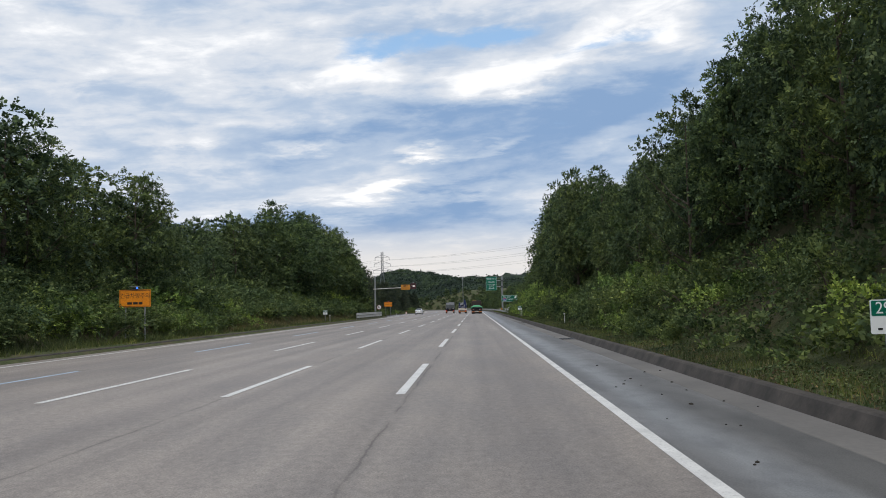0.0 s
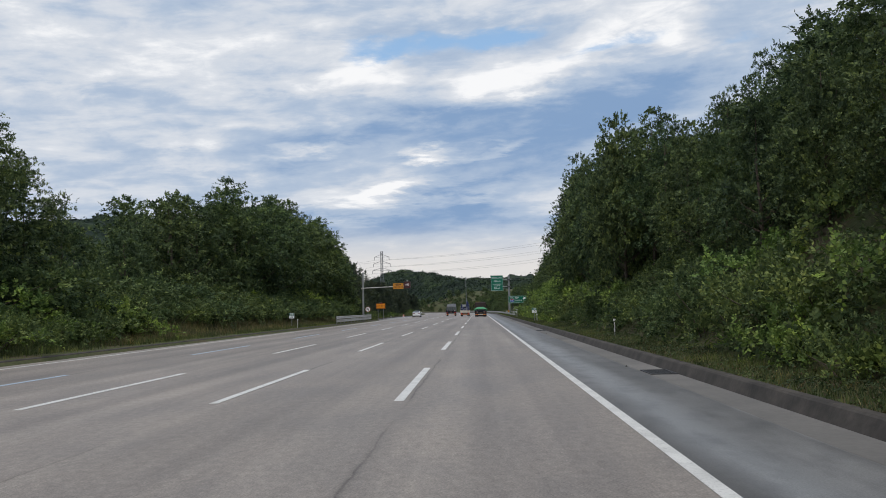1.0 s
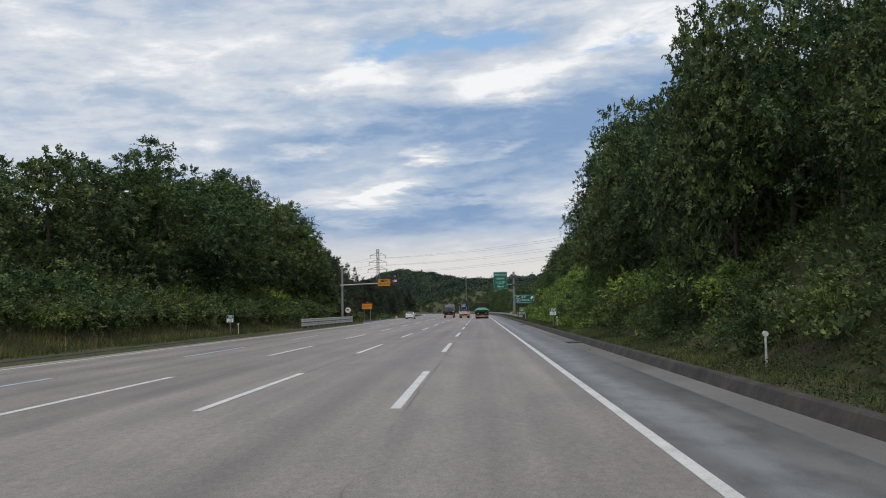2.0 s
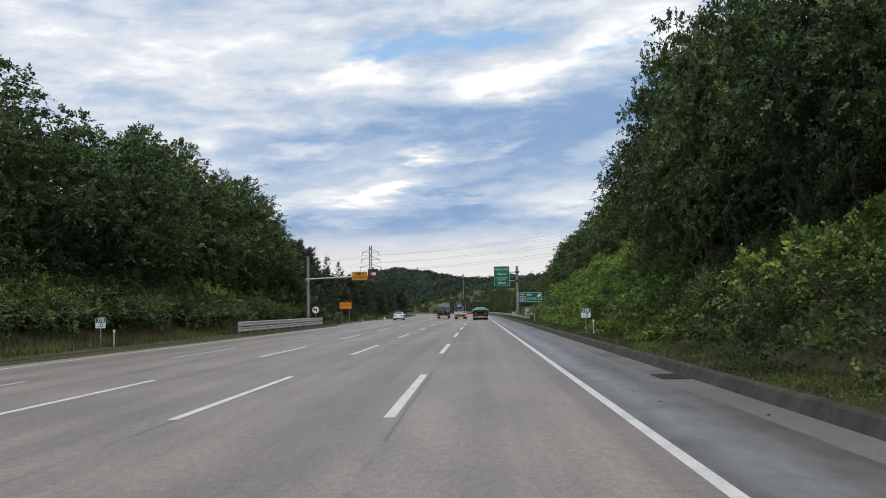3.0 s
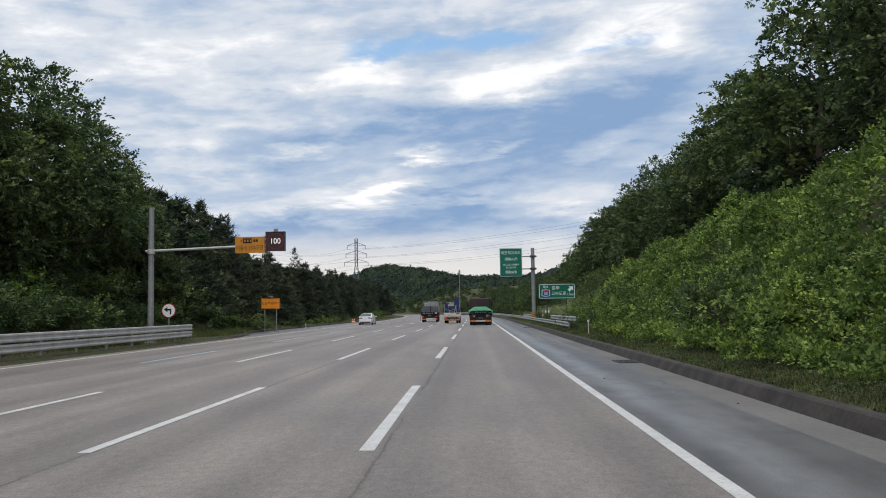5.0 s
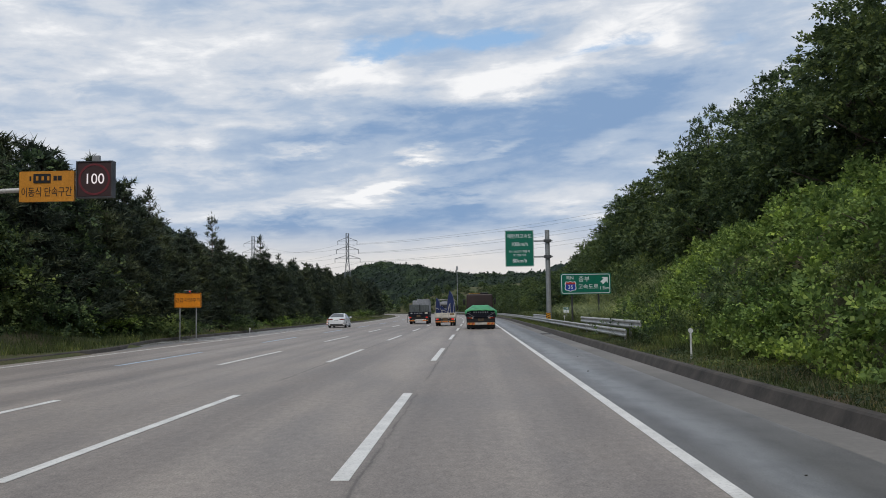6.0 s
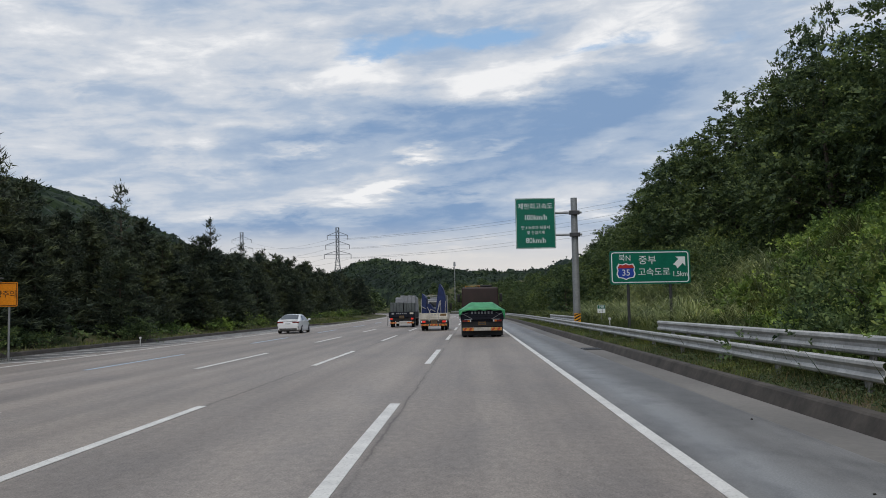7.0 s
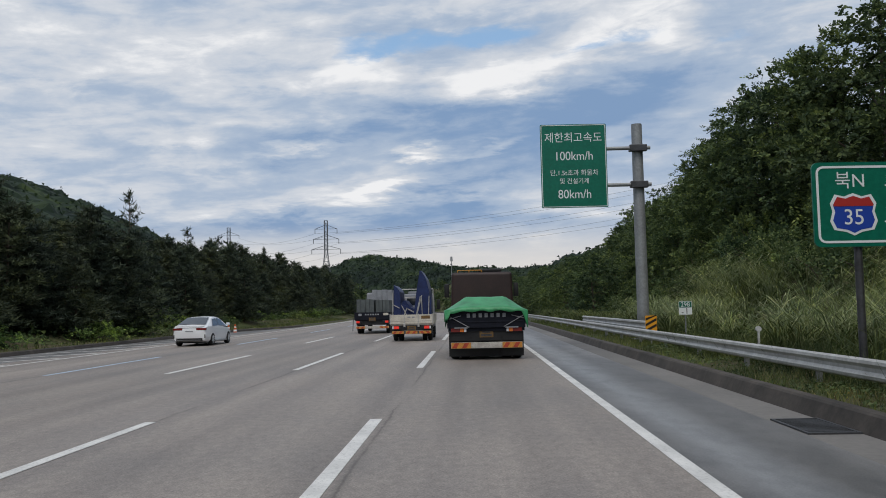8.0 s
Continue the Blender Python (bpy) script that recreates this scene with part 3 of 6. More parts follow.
def blade_mesh(name, at, height, width, lean, material, rng=RNG):
    """Upright grass blades, each one narrow triangle that leans."""
    n = len(at)
    a = rng.random(n) * 6.283
    side = np.stack([np.cos(a), np.sin(a), a * 0], 1)
    h = height * (0.5 + rng.random((n, 1)))
    tip = at + np.array([0, 0, 1.0]) * h + rng.normal(size=(n, 3)) * np.array([1, 1, 0.2]) * h * lean
    w = width * (0.6 + 0.8 * rng.random((n, 1)))
    v = np.stack([at - side * w, at + side * w, tip], 1).reshape(-1, 3)
    return triangles(name, v, material)


def limb_bm(bm, pts, r0, r1, sides=6):
    for k in range(len(pts) - 1):
        a, b = k / (len(pts) - 1), (k + 1) / (len(pts) - 1)
        rod(bm, pts[k], pts[k + 1], r0 + (r1 - r0) * a, r0 + (r1 - r0) * b, sides)


def tree(name, seed, leaves, size, slim, material, wide=0.42, low=0.22, clumps=46, clump=0.15, droop=0.35, tall=10.0, label="", lean=0.0, trunk=0.16):
    """A broad-leaved tree, 10 m tall: trunk, limbs, and a crown of leaf clumps with gaps."""
    rng = np.random.default_rng(seed)
    ob = thing(name, Matrix(), label, "tree", "roadside trees")
    # clump centres: an egg-shaped crown, denser outside, uneven
    u = unit(rng.normal(size=(clumps, 3)))
    rad = 0.45 + 0.55 * rng.random((clumps, 1)) ** 0.5
    c = u * rad
    zc = low * tall + (tall * (1 - low)) * (0.5 + 0.5 * c[:, 2])
    taper = np.clip(1.15 - 0.75 * ((zc / tall) - low) / (1 - low), 0.25, 1.1)
    cen = np.stack([c[:, 0] * wide * tall * taper + lean * (zc - 2), c[:, 1] * wide * tall * taper, zc - clump * tall * 0.6], 1)
    cr = clump * tall * (0.6 + 0.8 * rng.random(clumps))
    leaves = leaves // 8
    which = rng.choice(clumps, leaves, p=cr ** 2 / (cr ** 2).sum())
    # each clump is a drooping shelf of foliage, thick above and open below
    n = unit(rng.normal(size=(leaves, 3)) + np.array([0, 0, 0.75]))
    shell = cr[which][:, None] * (0.75 + 0.35 * rng.random((leaves, 1))) * (0.8 + 0.4 * np.sin(6.0 * np.arctan2(n[:, 1:2], n[:, 0:1]) + which[:, None]) * np.clip(1 - n[:, 2:3], 0, 1))
    p = cen[which] + n * shell * np.array([1.1, 1.1, 0.72])
    me = shoot_mesh("crown", p, n + np.array([0, 0, 0.1]), size * 2.7, 8, size * 1.12, slim * 1.15, material, droop, rng)
    crown = new("crown", me)
    crown.parent = ob
    bm = bmesh.new()
    t = [Vector((0, 0, -0.6)), Vector((rng.normal() * 0.1, rng.normal() * 0.1, tall * 0.25)), Vector((lean * tall * 0.3, rng.normal() * 0.25, tall * 0.5)), Vector((lean * tall * 0.6, 0, tall * 0.82))]
    limb_bm(bm, t, trunk, 0.03, 8)
    for k in rng.choice(clumps, 11, replace=False):
        e = Vector(cen[k])
        s = Vector((lean * e.z * 0.4, 0, max(tall * 0.14, e.z - tall * 0.16)))
        m = (s + e) / 2 + Vector((0, 0, -0.2))
        limb_bm(bm, [s, m, e], trunk * 0.38, 0.015, 5)
    part("trunk", bm, BARK, ob, smooth=True)
    return ob


def pine(name, seed, label, slim=1.0, thick=8):
    """A dark pine, 10 m tall: close whorls of upswept branches set with needle tufts, and a bare leading shoot."""
    rng = np.random.default_rng(seed)
    ob = thing(name, Matrix(), label, "tree", "roadside pines")
    bm = bmesh.new()
    sway = rng.normal(size=2) * 0.12
    limb_bm(bm, [Vector((0, 0, -0.5)), Vector((sway[0], sway[1], 4)), Vector((0, 0.05, 10.0))], 0.13, 0.015, 7)
    P, D = [], []
    levels = np.concatenate([np.linspace(0.9, 8.0, 13), [8.55, 9.05, 9.5]]) + rng.normal(size=16) * 0.06
    for li, z in enumerate(levels):
        reach0 = slim * (2.55 * (1 - (z - 0.8) / 9.9) ** 0.9 + 0.10)
        for b in range(7 if z < 8.2 else 5):
            reach = reach0 * (0.55 + 0.65 * rng.random())
            a = b * 6.283 / 7 + li * 0.83 + rng.normal() * 0.3
            tip = Vector((math.cos(a) * reach, math.sin(a) * reach, z + reach * (0.12 + 0.75 * (z / 10) ** 2) + rng.normal() * 0.1))
            root = Vector((0, 0, z - 0.1))
            rod(bm, root, tip, 0.022, 0.006, 4)
            for s in 0.2 + 0.8 * rng.random(max(thick // 2, int(reach * thick))) ** 0.75:
                c = np.array(root) * (1 - s) + np.array(tip) * s + rng.normal(size=3) * np.array([0.14, 0.14, 0.07]) * reach
                P.append(np.tile(c, (9, 1)) + rng.normal(size=(9, 3)) * 0.07)
                D.append(unit(rng.normal(size=(9, 3)) * 0.9 + np.array(tip - root) * 0.45 + np.array([0, 0, 0.5])))
    P.append(np.tile([0, 0.05, 9.75], (14, 1)) + rng.normal(size=(14, 3)) * np.array([0.03, 0.03, 0.2]))
    D.append(unit(rng.normal(size=(14, 3)) * 0.45 + np.array([0, 0, 1])))
    part("trunk", bm, BARK, ob, smooth=True)
    p, d = np.concatenate(P), np.concatenate(D)
    n = len(p)
    side = unit(np.cross(d, rng.normal(size=(n, 3))))
    ln, w = 0.26 + 0.24 * rng.random((n, 1)), 0.043
    v = np.stack([p - side * w, p + side * w, p + d * ln], 1).reshape(-1, 3)
    crown = new("crown", triangles("crown", v, LEAF_P))
    crown.parent = ob
    return ob


def shrub(name, seed, leaves, size, slim, material, label, flat=0.75):
    """A bush about 2 m high and 3 m wide made of many leafy shoots."""
    rng = np.random.default_rng(seed)
    ob = thing(name, Matrix(), label, "shrub", "roadside shrubs")
    k = 22
    cen = rng.normal(size=(k, 3)) * np.array([0.75, 0.75, 0.0])
    cen[:, 2] = 0.35 + 1.15 * rng.random(k) * np.exp(-(cen[:, 0] ** 2 + cen[:, 1] ** 2) * 0.35)
    cr = 0.34 + 0.34 * rng.random(k)
    leaves = leaves // 8
    w = rng.choice(k, leaves)
    n = unit(rng.normal(size=(leaves, 3)) + np.array([0, 0, 0.5]))
    p = cen[w] + n * cr[w][:, None] * (0.6 + 0.5 * rng.random((leaves, 1))) * np.array([1, 1, flat])
    p[:, 2] = np.maximum(p[:, 2], 0.02)
    ob2 = new("foliage", shoot_mesh("foliage", p, n + np.array([0, 0, 0.45]), size * 3.4, 8, size * 1.05, slim, material, 0.25, rng))
    ob2.parent = ob
    bm = bmesh.new()
    for j in range(7):
        e = Vector(cen[j])
        limb_bm(bm, [Vector((e.x * 0.15, e.y * 0.15, -0.3)), e * 0.6, e], 0.03, 0.008, 5)
    part("stem", bm, BARK, ob)
    return ob


def plant(protos, used, x, y, height, spread=1.0, sink=0.15, ref=10.0, rng=RNG):
    """Set a tree or shrub of a given height on the ground at (x, y)."""
    k = int(rng.integers(len(protos)))
    s = height / ref
    z = float(land(x, y)) - sink
    m = Matrix.Translation((x, y, z)) @ Matrix.Rotation(rng.random() * 6.283, 4, "Z") @ Matrix.Diagonal((s * spread, s * spread, s, 1))
    if protos[k].name not in used:
        used.add(protos[k].name)
        protos[k].matrix_basis = m
        return protos[k]
    src = protos[k]
    made = copy_thing(src, Matrix())
    made.matrix_basis = m
    return made


NEAR = [tree("broadleaf_tree", 21, 18500, 0.175, 0.30, LEAF_A, 0.34, 0.06, 52, 0.115, label="tall dark green broadleaf tree on the bank"),
        tree("locust_tree", 22, 18000, 0.18, 0.25, LEAF_B, 0.33, 0.1, 50, 0.11, 0.7, label="tall locust tree with feathery green leaves"),
        tree("broadleaf_tree", 23, 18500, 0.175, 0.31, LEAF_A, 0.36, 0.05, 56, 0.11, 0.6, label="tall dark green broadleaf tree on the bank"),
        tree("locust_tree", 24, 15000, 0.18, 0.25, LEAF_B, 0.38, 0.16, 40, 0.10, 0.8, lean=-0.05, label="tall locust tree with feathery green leaves")]
BACK = [tree("roadside_tree", 31, 9000, 0.215, 0.30, LEAF_A, 0.36, 0.06, 44, 0.12, label="dense dark green tree behind the verge"),
        tree("roadside_tree", 32, 9000, 0.215, 0.30, LEAF_A, 0.38, 0.08, 46, 0.12, label="dense dark green tree behind the verge"),
        tree("roadside_tree", 33, 9000, 0.215, 0.30, LEAF_B, 0.35, 0.08, 42, 0.12, label="dense green tree behind the verge")]
AIRY = [tree("slender_tree", 27, 11000, 0.16, 0.27, LEAF_A, 0.44, 0.2, 56, 0.072, 0.6, label="slender tree with sparse leafy branches", trunk=0.13),
        tree("slender_tree", 28, 11000, 0.16, 0.27, LEAF_B, 0.42, 0.22, 52, 0.074, 0.6, label="slender tree with sparse leafy branches", trunk=0.13)]
PINES = [pine("pine_tree", 41, "dark pine tree with a pointed top"), pine("pine_tree", 42, "dark pine tree with a pointed top", 0.85),
         pine("pine_tree", 43, "dark pine tree with a pointed top", 1.1), pine("pine_tree", 44, "dark pine tree with a pointed top", 0.95)]
BUSH = [shrub("roadside_shrub", 51, 3000, 0.12, 0.32, LEAF_S, "dense green shrub on the bank"), shrub("roadside_shrub", 52, 3000, 0.125, 0.28, LEAF_S, "dense green shrub on the bank"),
        shrub("roadside_shrub", 53, 3000, 0.125, 0.38, LEAF_V, "bright green leafy shrub on the bank")]
SPIRE = [pine("pine_tree", 45, "slender young pine with a bare leading shoot", 1.0, 2), pine("pine_tree", 46, "slender young pine with a bare leading shoot", 0.85, 2)]
used = set()
prng = np.random.default_rng(5)


def bump_y(y, table):
    return float(np.interp(y, [a for a, _ in table], [b for _, b in table]))


# right bank, trees close to the road: absolute height of the tree tops along the way
TOP_R = [(-20, 14), (29, 12.2), (34, 11.2), (43, 10.0), (53, 9.4), (60, 9.8), (64, 11.4), (70, 13.4), (78, 14.4), (105, 14.0), (118, 14.6)]
y = -12.0
while y < 109:
    x = 9.9 + prng.normal() * 0.4
    g = float(land(x, y))
    plant(NEAR, used, x, y, max(5, (bump_y(y, TOP_R) - g) * (0.78 + 0.26 * prng.random())), 0.78, rng=prng)
    y += 3.0 + prng.random() * 1.2
TOP_B = [(-20, 16), (40, 14), (60, 13), (80, 13.4), (92, 15), (122, 15.6)]
y = -14.0
while y < 122:
    x = 13.8 + prng.normal() * 0.7
    g = float(land(x, y))
    plant(BACK, used, x, y, max(5, bump_y(y, TOP_B) - g) * (0.84 + 0.22 * prng.random()), 1.0, rng=prng)
    y += 3.8 + prng.random() * 1.5
# crest of the bank
TOP_C = [(-10, 16.5), (60, 16.4), (88, 15.6), (108, 16.0), (120, 17.2), (150, 18.0), (165, 17.0), (182, 16.0), (200, 16.4), (215, 16.0), (222, 15.4), (232, 14.4), (245, 13.8), (260, 12.4), (275, 11.2), (290, 10.0), (330, 9.5)]
y = 0.0
while y < 330:
    x = 18.2 + prng.normal() * 0.8 + float(bend(y))
    g = float(land(x, y))
    plant(NEAR if 178 < y < 246 or (y > 120 and prng.random() < 0.35) else BACK, used, x, y, max(5, bump_y(y, TOP_C) - g) * (0.88 + 0.2 * prng.random()), 1.05, rng=prng)
    y += 3.9 + prng.random() * 1.6
y = 120.0
while y < 330:
    x = 23 + prng.normal() * 1.5 + 8 * float(step(y, 185, 240)) + float(bend(y))
    plant(BACK, used, x, y, 9 + 3 * prng.random(), 1.1, rng=prng)
    y += 8.0 + prng.random() * 2
# lower trees ahead on the right
y = 240.0
while y < 430:
    for x0 in (11.0, 16.0):
        x = x0 + prng.normal() * 1.0 + float(bend(y))
        plant(BACK, used, x, y, 4.6 + 2.4 * prng.random() - (0.8 if x0 < 12 else 0), 1.25, rng=prng)
    y += 4.5 + prng.random() * 2

# left wood
TOP_L = [(10, 14), (40, 13.0), (60, 13.2), (66, 11.0), (72, 9.0), (80, 8.6), (86, 9.8), (92, 12.8), (111, 16.2), (131, 16.8), (153, 17.2), (159, 15.2), (164, 13.0), (175, 11.6), (185, 11.6)]
y = 14.0
while y < 184:
    for x0, f, pool in ((-26.0, 1.0, (NEAR[1:] if prng.random() < 0.4 else NEAR[1::2]) if 100 < y < 172 else BACK), (-31.5, 1.0, BACK[2:]))[:1 + (int(y) % 2)]:
        x = x0 + prng.normal() * 0.9
        g = float(land(x, y))
        plant(pool, used, x, y, max(4, (bump_y(y, TOP_L) * f - g)) * (0.88 + 0.2 * prng.random()), 1.05, rng=prng)
    y += 4.2 + prng.random() * 1.4
# pines further on
y = 170.0
while y < 430:
    for x0, hh in ((-23.8, 6.0), (-26.0, 7.4), (-28.8, 8.4), (-32.0, 9.2))[:4 if y < 330 else 3]:
        x = x0 + prng.normal() * 0.9 + float(bend(y))
        plant(PINES, used, x, y + prng.normal(), hh * (0.88 + 0.26 * prng.random() ** 2) * (1 + 0.2 * float(step(y, 290, 400)) + 0.36 * float(1 - step(y, 180, 206))), 1.5, rng=prng)
    y += 3.1 + prng.random() * 1.0

# shrubs: along the foot of both banks
y = -8.0
while y < 176:
    x = 7.9 + prng.normal() * 0.4
    plant(BUSH, used, x, y, 1.2 + 1.2 * prng.random(), 0.9, 0.1, 2.0, prng)
    y += 2.6 + prng.random() * 1.4
y = 24.0
while y < 182:
    for x0, h0 in ((-22.8, 2.0), (-24.6, 2.7)):
        plant(BUSH if prng.random() < 0.3 else BUSH[:2], used, x0 + prng.normal() * 0.4, y + prng.normal() * 0.5, h0 * (0.75 + 0.5 * prng.random()), 1.2, 0.1, 2.0, prng)
    y += 3.2 + prng.random() * 1.2
y = 184.0
while y < 330:
    plant(BUSH, used, -21.8 + prng.normal() * 0.5 + float(bend(y)), y, 0.9 + 0.9 * prng.random(), 1.2, 0.1, 2.0, prng)
    y += 6 + prng.random() * 5

for x, y, h in ((-24.0, 236.0, 1.9), (-25.4, 239.0, 2.5), (-26.6, 242.5, 2.7), (-27.6, 238.0, 2.2), (-22.6, 262.0, 1.3), (-23.4, 272.0, 1.5), (-24.2, 286.0, 1.4)):
    plant(BUSH[2:], used, x, y, h, 1.0, 0.1, 2.0, prng)

# a vine-hung tree and bright shrubs that lean out to the kerb
for x, y, h in ((8.4, 71.0, 13.2), (8.6, 75.0, 13.6), (9.4, 95.0, 15.6), (9.6, 100.0, 15.2), (10.6, 108.5, 17.6), (10.8, 112.5, 17.0)):
    plant(NEAR[::2], used, x, y, h - float(land(x, y)), 0.62, rng=prng)
for k in range(34):
    y = 27 + 46 * prng.random()
    x = -19.9 - 2.6 * prng.random()
    plant(BUSH, used, x, y, 1.0 + 1.1 * prng.random() + 0.35 * (-19.9 - x), 1.1, 0.1, 2.0, prng)
for x, y, h in ((6.5, 30.0, 1.0), (6.3, 33.0, 1.2), (6.6, 36.5, 1.5), (6.9, 40.0, 1.8), (7.0, 44.5, 2.2), (7.2, 49.0, 2.4), (7.2, 53.0, 2.0)):
    plant(BUSH, used, x, y, h, 0.85, 0.1, 2.0, prng)
for x, y, h in ((13.5, 196.0, 2.6), (14.5, 201.0, 3.0), (15.0, 208.0, 3.0), (14.0, 214.0, 2.6), (15.5, 220.0, 3.4), (14.5, 228.0, 3.0), (13.0, 236.0, 2.8), (12.2, 190.5, 2.0), (12.5, 194.0, 2.2), (13.0, 200.0, 2.4), (13.2, 205.0, 2.2), (13.4, 211.0, 2.4), (12.6, 222.0, 2.2), (11.8, 231.0, 2.4), (11.4, 242.0, 2.4), (9.8, 176.0, 2.2), (9.0, 170.0, 2.0), (6.8, 160.8, 1.3), (7.1, 158.4, 1.6), (7.4, 163.0, 1.5)):
    plant(BUSH[:2] if prng.random() < 0.7 else BUSH, used, x, y, h, 0.9, 0.1, 2.0, prng)
for k in range(46):
    y = 104 + 84 * prng.random()
    x = 7.8 + 7.5 * prng.random()
    if float(land(x, y)) > 0.6:
        plant(BUSH[2:], used, x, y, 1.0 + 1.3 * prng.random() ** 2, 0.95, 0.3, 2.0, prng)
for x, y, top in ((8.2, 33.5, 10.4), (22.0, 84.0, 21.5), (24.5, 88.0, 20.5), (11.0, 30.5, 14.0), (9.0, 112.5, 12.2), (12.0, 62.0, 12.6), (18.5, 196.0, 18.2), (-25.0, 46.0, 13.2), (-24.5, 60.0, 12.8), (-26.0, 68.0, 11.5), (-27.0, 138.0, 18.0)):
    plant(AIRY, used, x, y, top - float(land(x, y)), 0.75 if 0 < x < 9.5 else 0.6 if x > 0 else 0.8, rng=prng)
# taller pines where the pine wood begins
for x, y, h in ((-24.8, 177.5, 10.2), (-25.2, 182.5, 11.2), (-24.4, 186.0, 10.4), (-27.0, 190.0, 11.0)):
    plant(PINES, used, x, y, h, 1.25, rng=prng)
# lit hedge before the left wood
y = 84.0
while y < 152:
    plant(BUSH[:2], used, -21.9 + prng.normal() * 0.35, y, 2.0 + 0.7 * prng.random(), 1.15, 0.1, 2.0, prng)
    y += 1.9 + prng.random() * 0.8
# a few tall pines stand clear of the wood
for x, y, h in ((-26.5, 196.0, 11.2), (-27.0, 214.0, 11.0), (-30.0, 246.0, 11.6), (-33.0, 270.0, 10.5), (-33.0, 282.0, 10.5), (-34.0, 310.0, 11.0)):
    plant(SPIRE, used, x, y, h, 1.0, rng=prng)

# ground cover on the banks: climbing vines
def scatter(n, x0, x1, y0, y1, rng):
    x, yy = x0 + (x1 - x0) * rng.random(n), y0 + (y1 - y0) * rng.random(n)
    return x + bend(yy), yy


def cover(name, n, x0, x1, y0, y1, size, slim, material, thick, label, category, seed, above=-1.0):
    rng = np.random.default_rng(seed)
    x, yy = scatter(n, x0, x1, y0, y1, rng)
    ok = land(x, yy) > above
    x, yy = x[ok], yy[ok]
    n = len(x)
    lump = np.clip(0.5 + 0.8 * waves(x * 1.3, yy, 0.55) + 0.9 * waves(x + 3, yy * 1.1, 1.4), 0.02, 1.8)
    z = land(x, yy) + thick * lump * (0.8 + 0.3 * rng.random(n)) + 0.03
    e = 0.25

    def bulk(a, b):
        return land(a, b) + thick * np.clip(0.5 + 0.8 * waves(a * 1.3, b, 0.55) + 0.9 * waves(a + 3, b * 1.1, 1.4), 0.02, 1.8)

    nrm = np.stack([-(bulk(x + e, yy) - bulk(x - e, yy)) / (2 * e), -(bulk(x, yy + e) - bulk(x, yy - e)) / (2 * e), np.ones(n)], 1)
    at = np.stack([x, yy, z], 1)
    if 0.1 < size < 0.2:
        at, nrm = at[::6], nrm[::6]
        ob = new(name, shoot_mesh(name, at - unit(nrm) * 0.1, unit(nrm) + np.array([0, 0, 0.4]), size * 3.0, 6, size, slim, material, 0.45, rng))
    else:
        ob = new(name, leaf_mesh(name, at, unit(nrm), size, slim, material, 0.5, 0.9, rng))
    return tagged(ob, label, category, kind="stuff")


cover("climbing_vines", 190000, 6.9, 17, 100, 190, 0.15, 0.42, LEAF_V, 0.95, "bright green climbing vines covering the steep bank", "vines", 61, 0.62)
cover("bank_undergrowth", 110000, 6.4, 13.0, -12, 112, 0.155, 0.34, LEAF_S, 0.8, "tangled green undergrowth on the wooded bank", "undergrowth", 62)
cover("bank_undergrowth", 60000, -27, -21.4, 10, 190, 0.24, 0.34, LEAF_S, 0.7, "tangled green undergrowth on the left bank", "undergrowth", 63)
cover("bank_undergrowth", 40000, -36, -21.5, 176, 330, 0.26, 0.34, LEAF_S, 0.8, "dark undergrowth below the pines", "undergrowth", 65)
cover("bank_undergrowth", 46000, 9.0, 24, 186, 330, 0.22, 0.34, LEAF_S, 0.8, "tangled green undergrowth behind the guardrail", "undergrowth", 64, 0.6)


def grass(name, n, x0, x1, y0, y1, h, w, material, label, seed, lean=0.35):
    rng = np.random.default_rng(seed)
    x, yy = scatter(n, x0, x1, y0, y1, rng)
    keep = waves(x * 2, yy, 1.7) + rng.normal(size=n) * 0.5 > -0.35
    x, yy = x[keep], yy[keep]
    at = np.stack([x, yy, land(x, yy) - 0.02], 1)
    return tagged(new(name, blade_mesh(name, at, h, w, lean, material, rng)), label, "grass", kind="stuff")


grass("verge_grass", 100000, 4.98, 7.3, -6, 250, 0.17, 0.010, GRASS, "short green grass on the right verge", 71)
cover("leaf_litter", 9000, 5.0, 8.2, -8, 70, 0.06, 0.36, LITTER, 0.06, "brown fallen leaves and bare soil on the verge", "leaf litter", 68)
grass("dry_grass", 22000, 5.05, 7.3, -6, 190, 0.15, 0.010, DRY_GRASS, "tufts of dry grass on the right verge", 72)
grass("verge_grass", 40000, -20.6, -17.68, 8, 300, 0.22, 0.018, GRASS, "green grass on the left verge", 73)
grass("dry_grass", 20000, -21.8, -18.6, 62, 150, 0.42, 0.016, DRY_GRASS, "tall dry grass along the left bank", 74)
grass("verge_grass", 40000, -23.0, -18.2, 30, 185, 0.36, 0.016, GRASS, "tall green grass on the left bank", 76)
cover("climbing_vines", 30000, 6.2, 7.8, 96, 168, 0.13, 0.40, LEAF_V, 0.55, "bright green vines creeping over the foot of the bank", "vines", 69)
grass("verge_grass", 16000, 5.9, 7.6, 150, 200, 0.5, 0.012, GRASS, "long green grass below the guardrail", 78)
cover("verge_weeds", 70000, 5.0, 7.4, -8, 200, 0.06, 0.36, GRASS, 0.1, "low broad-leaved weeds on the right verge", "weeds", 66)


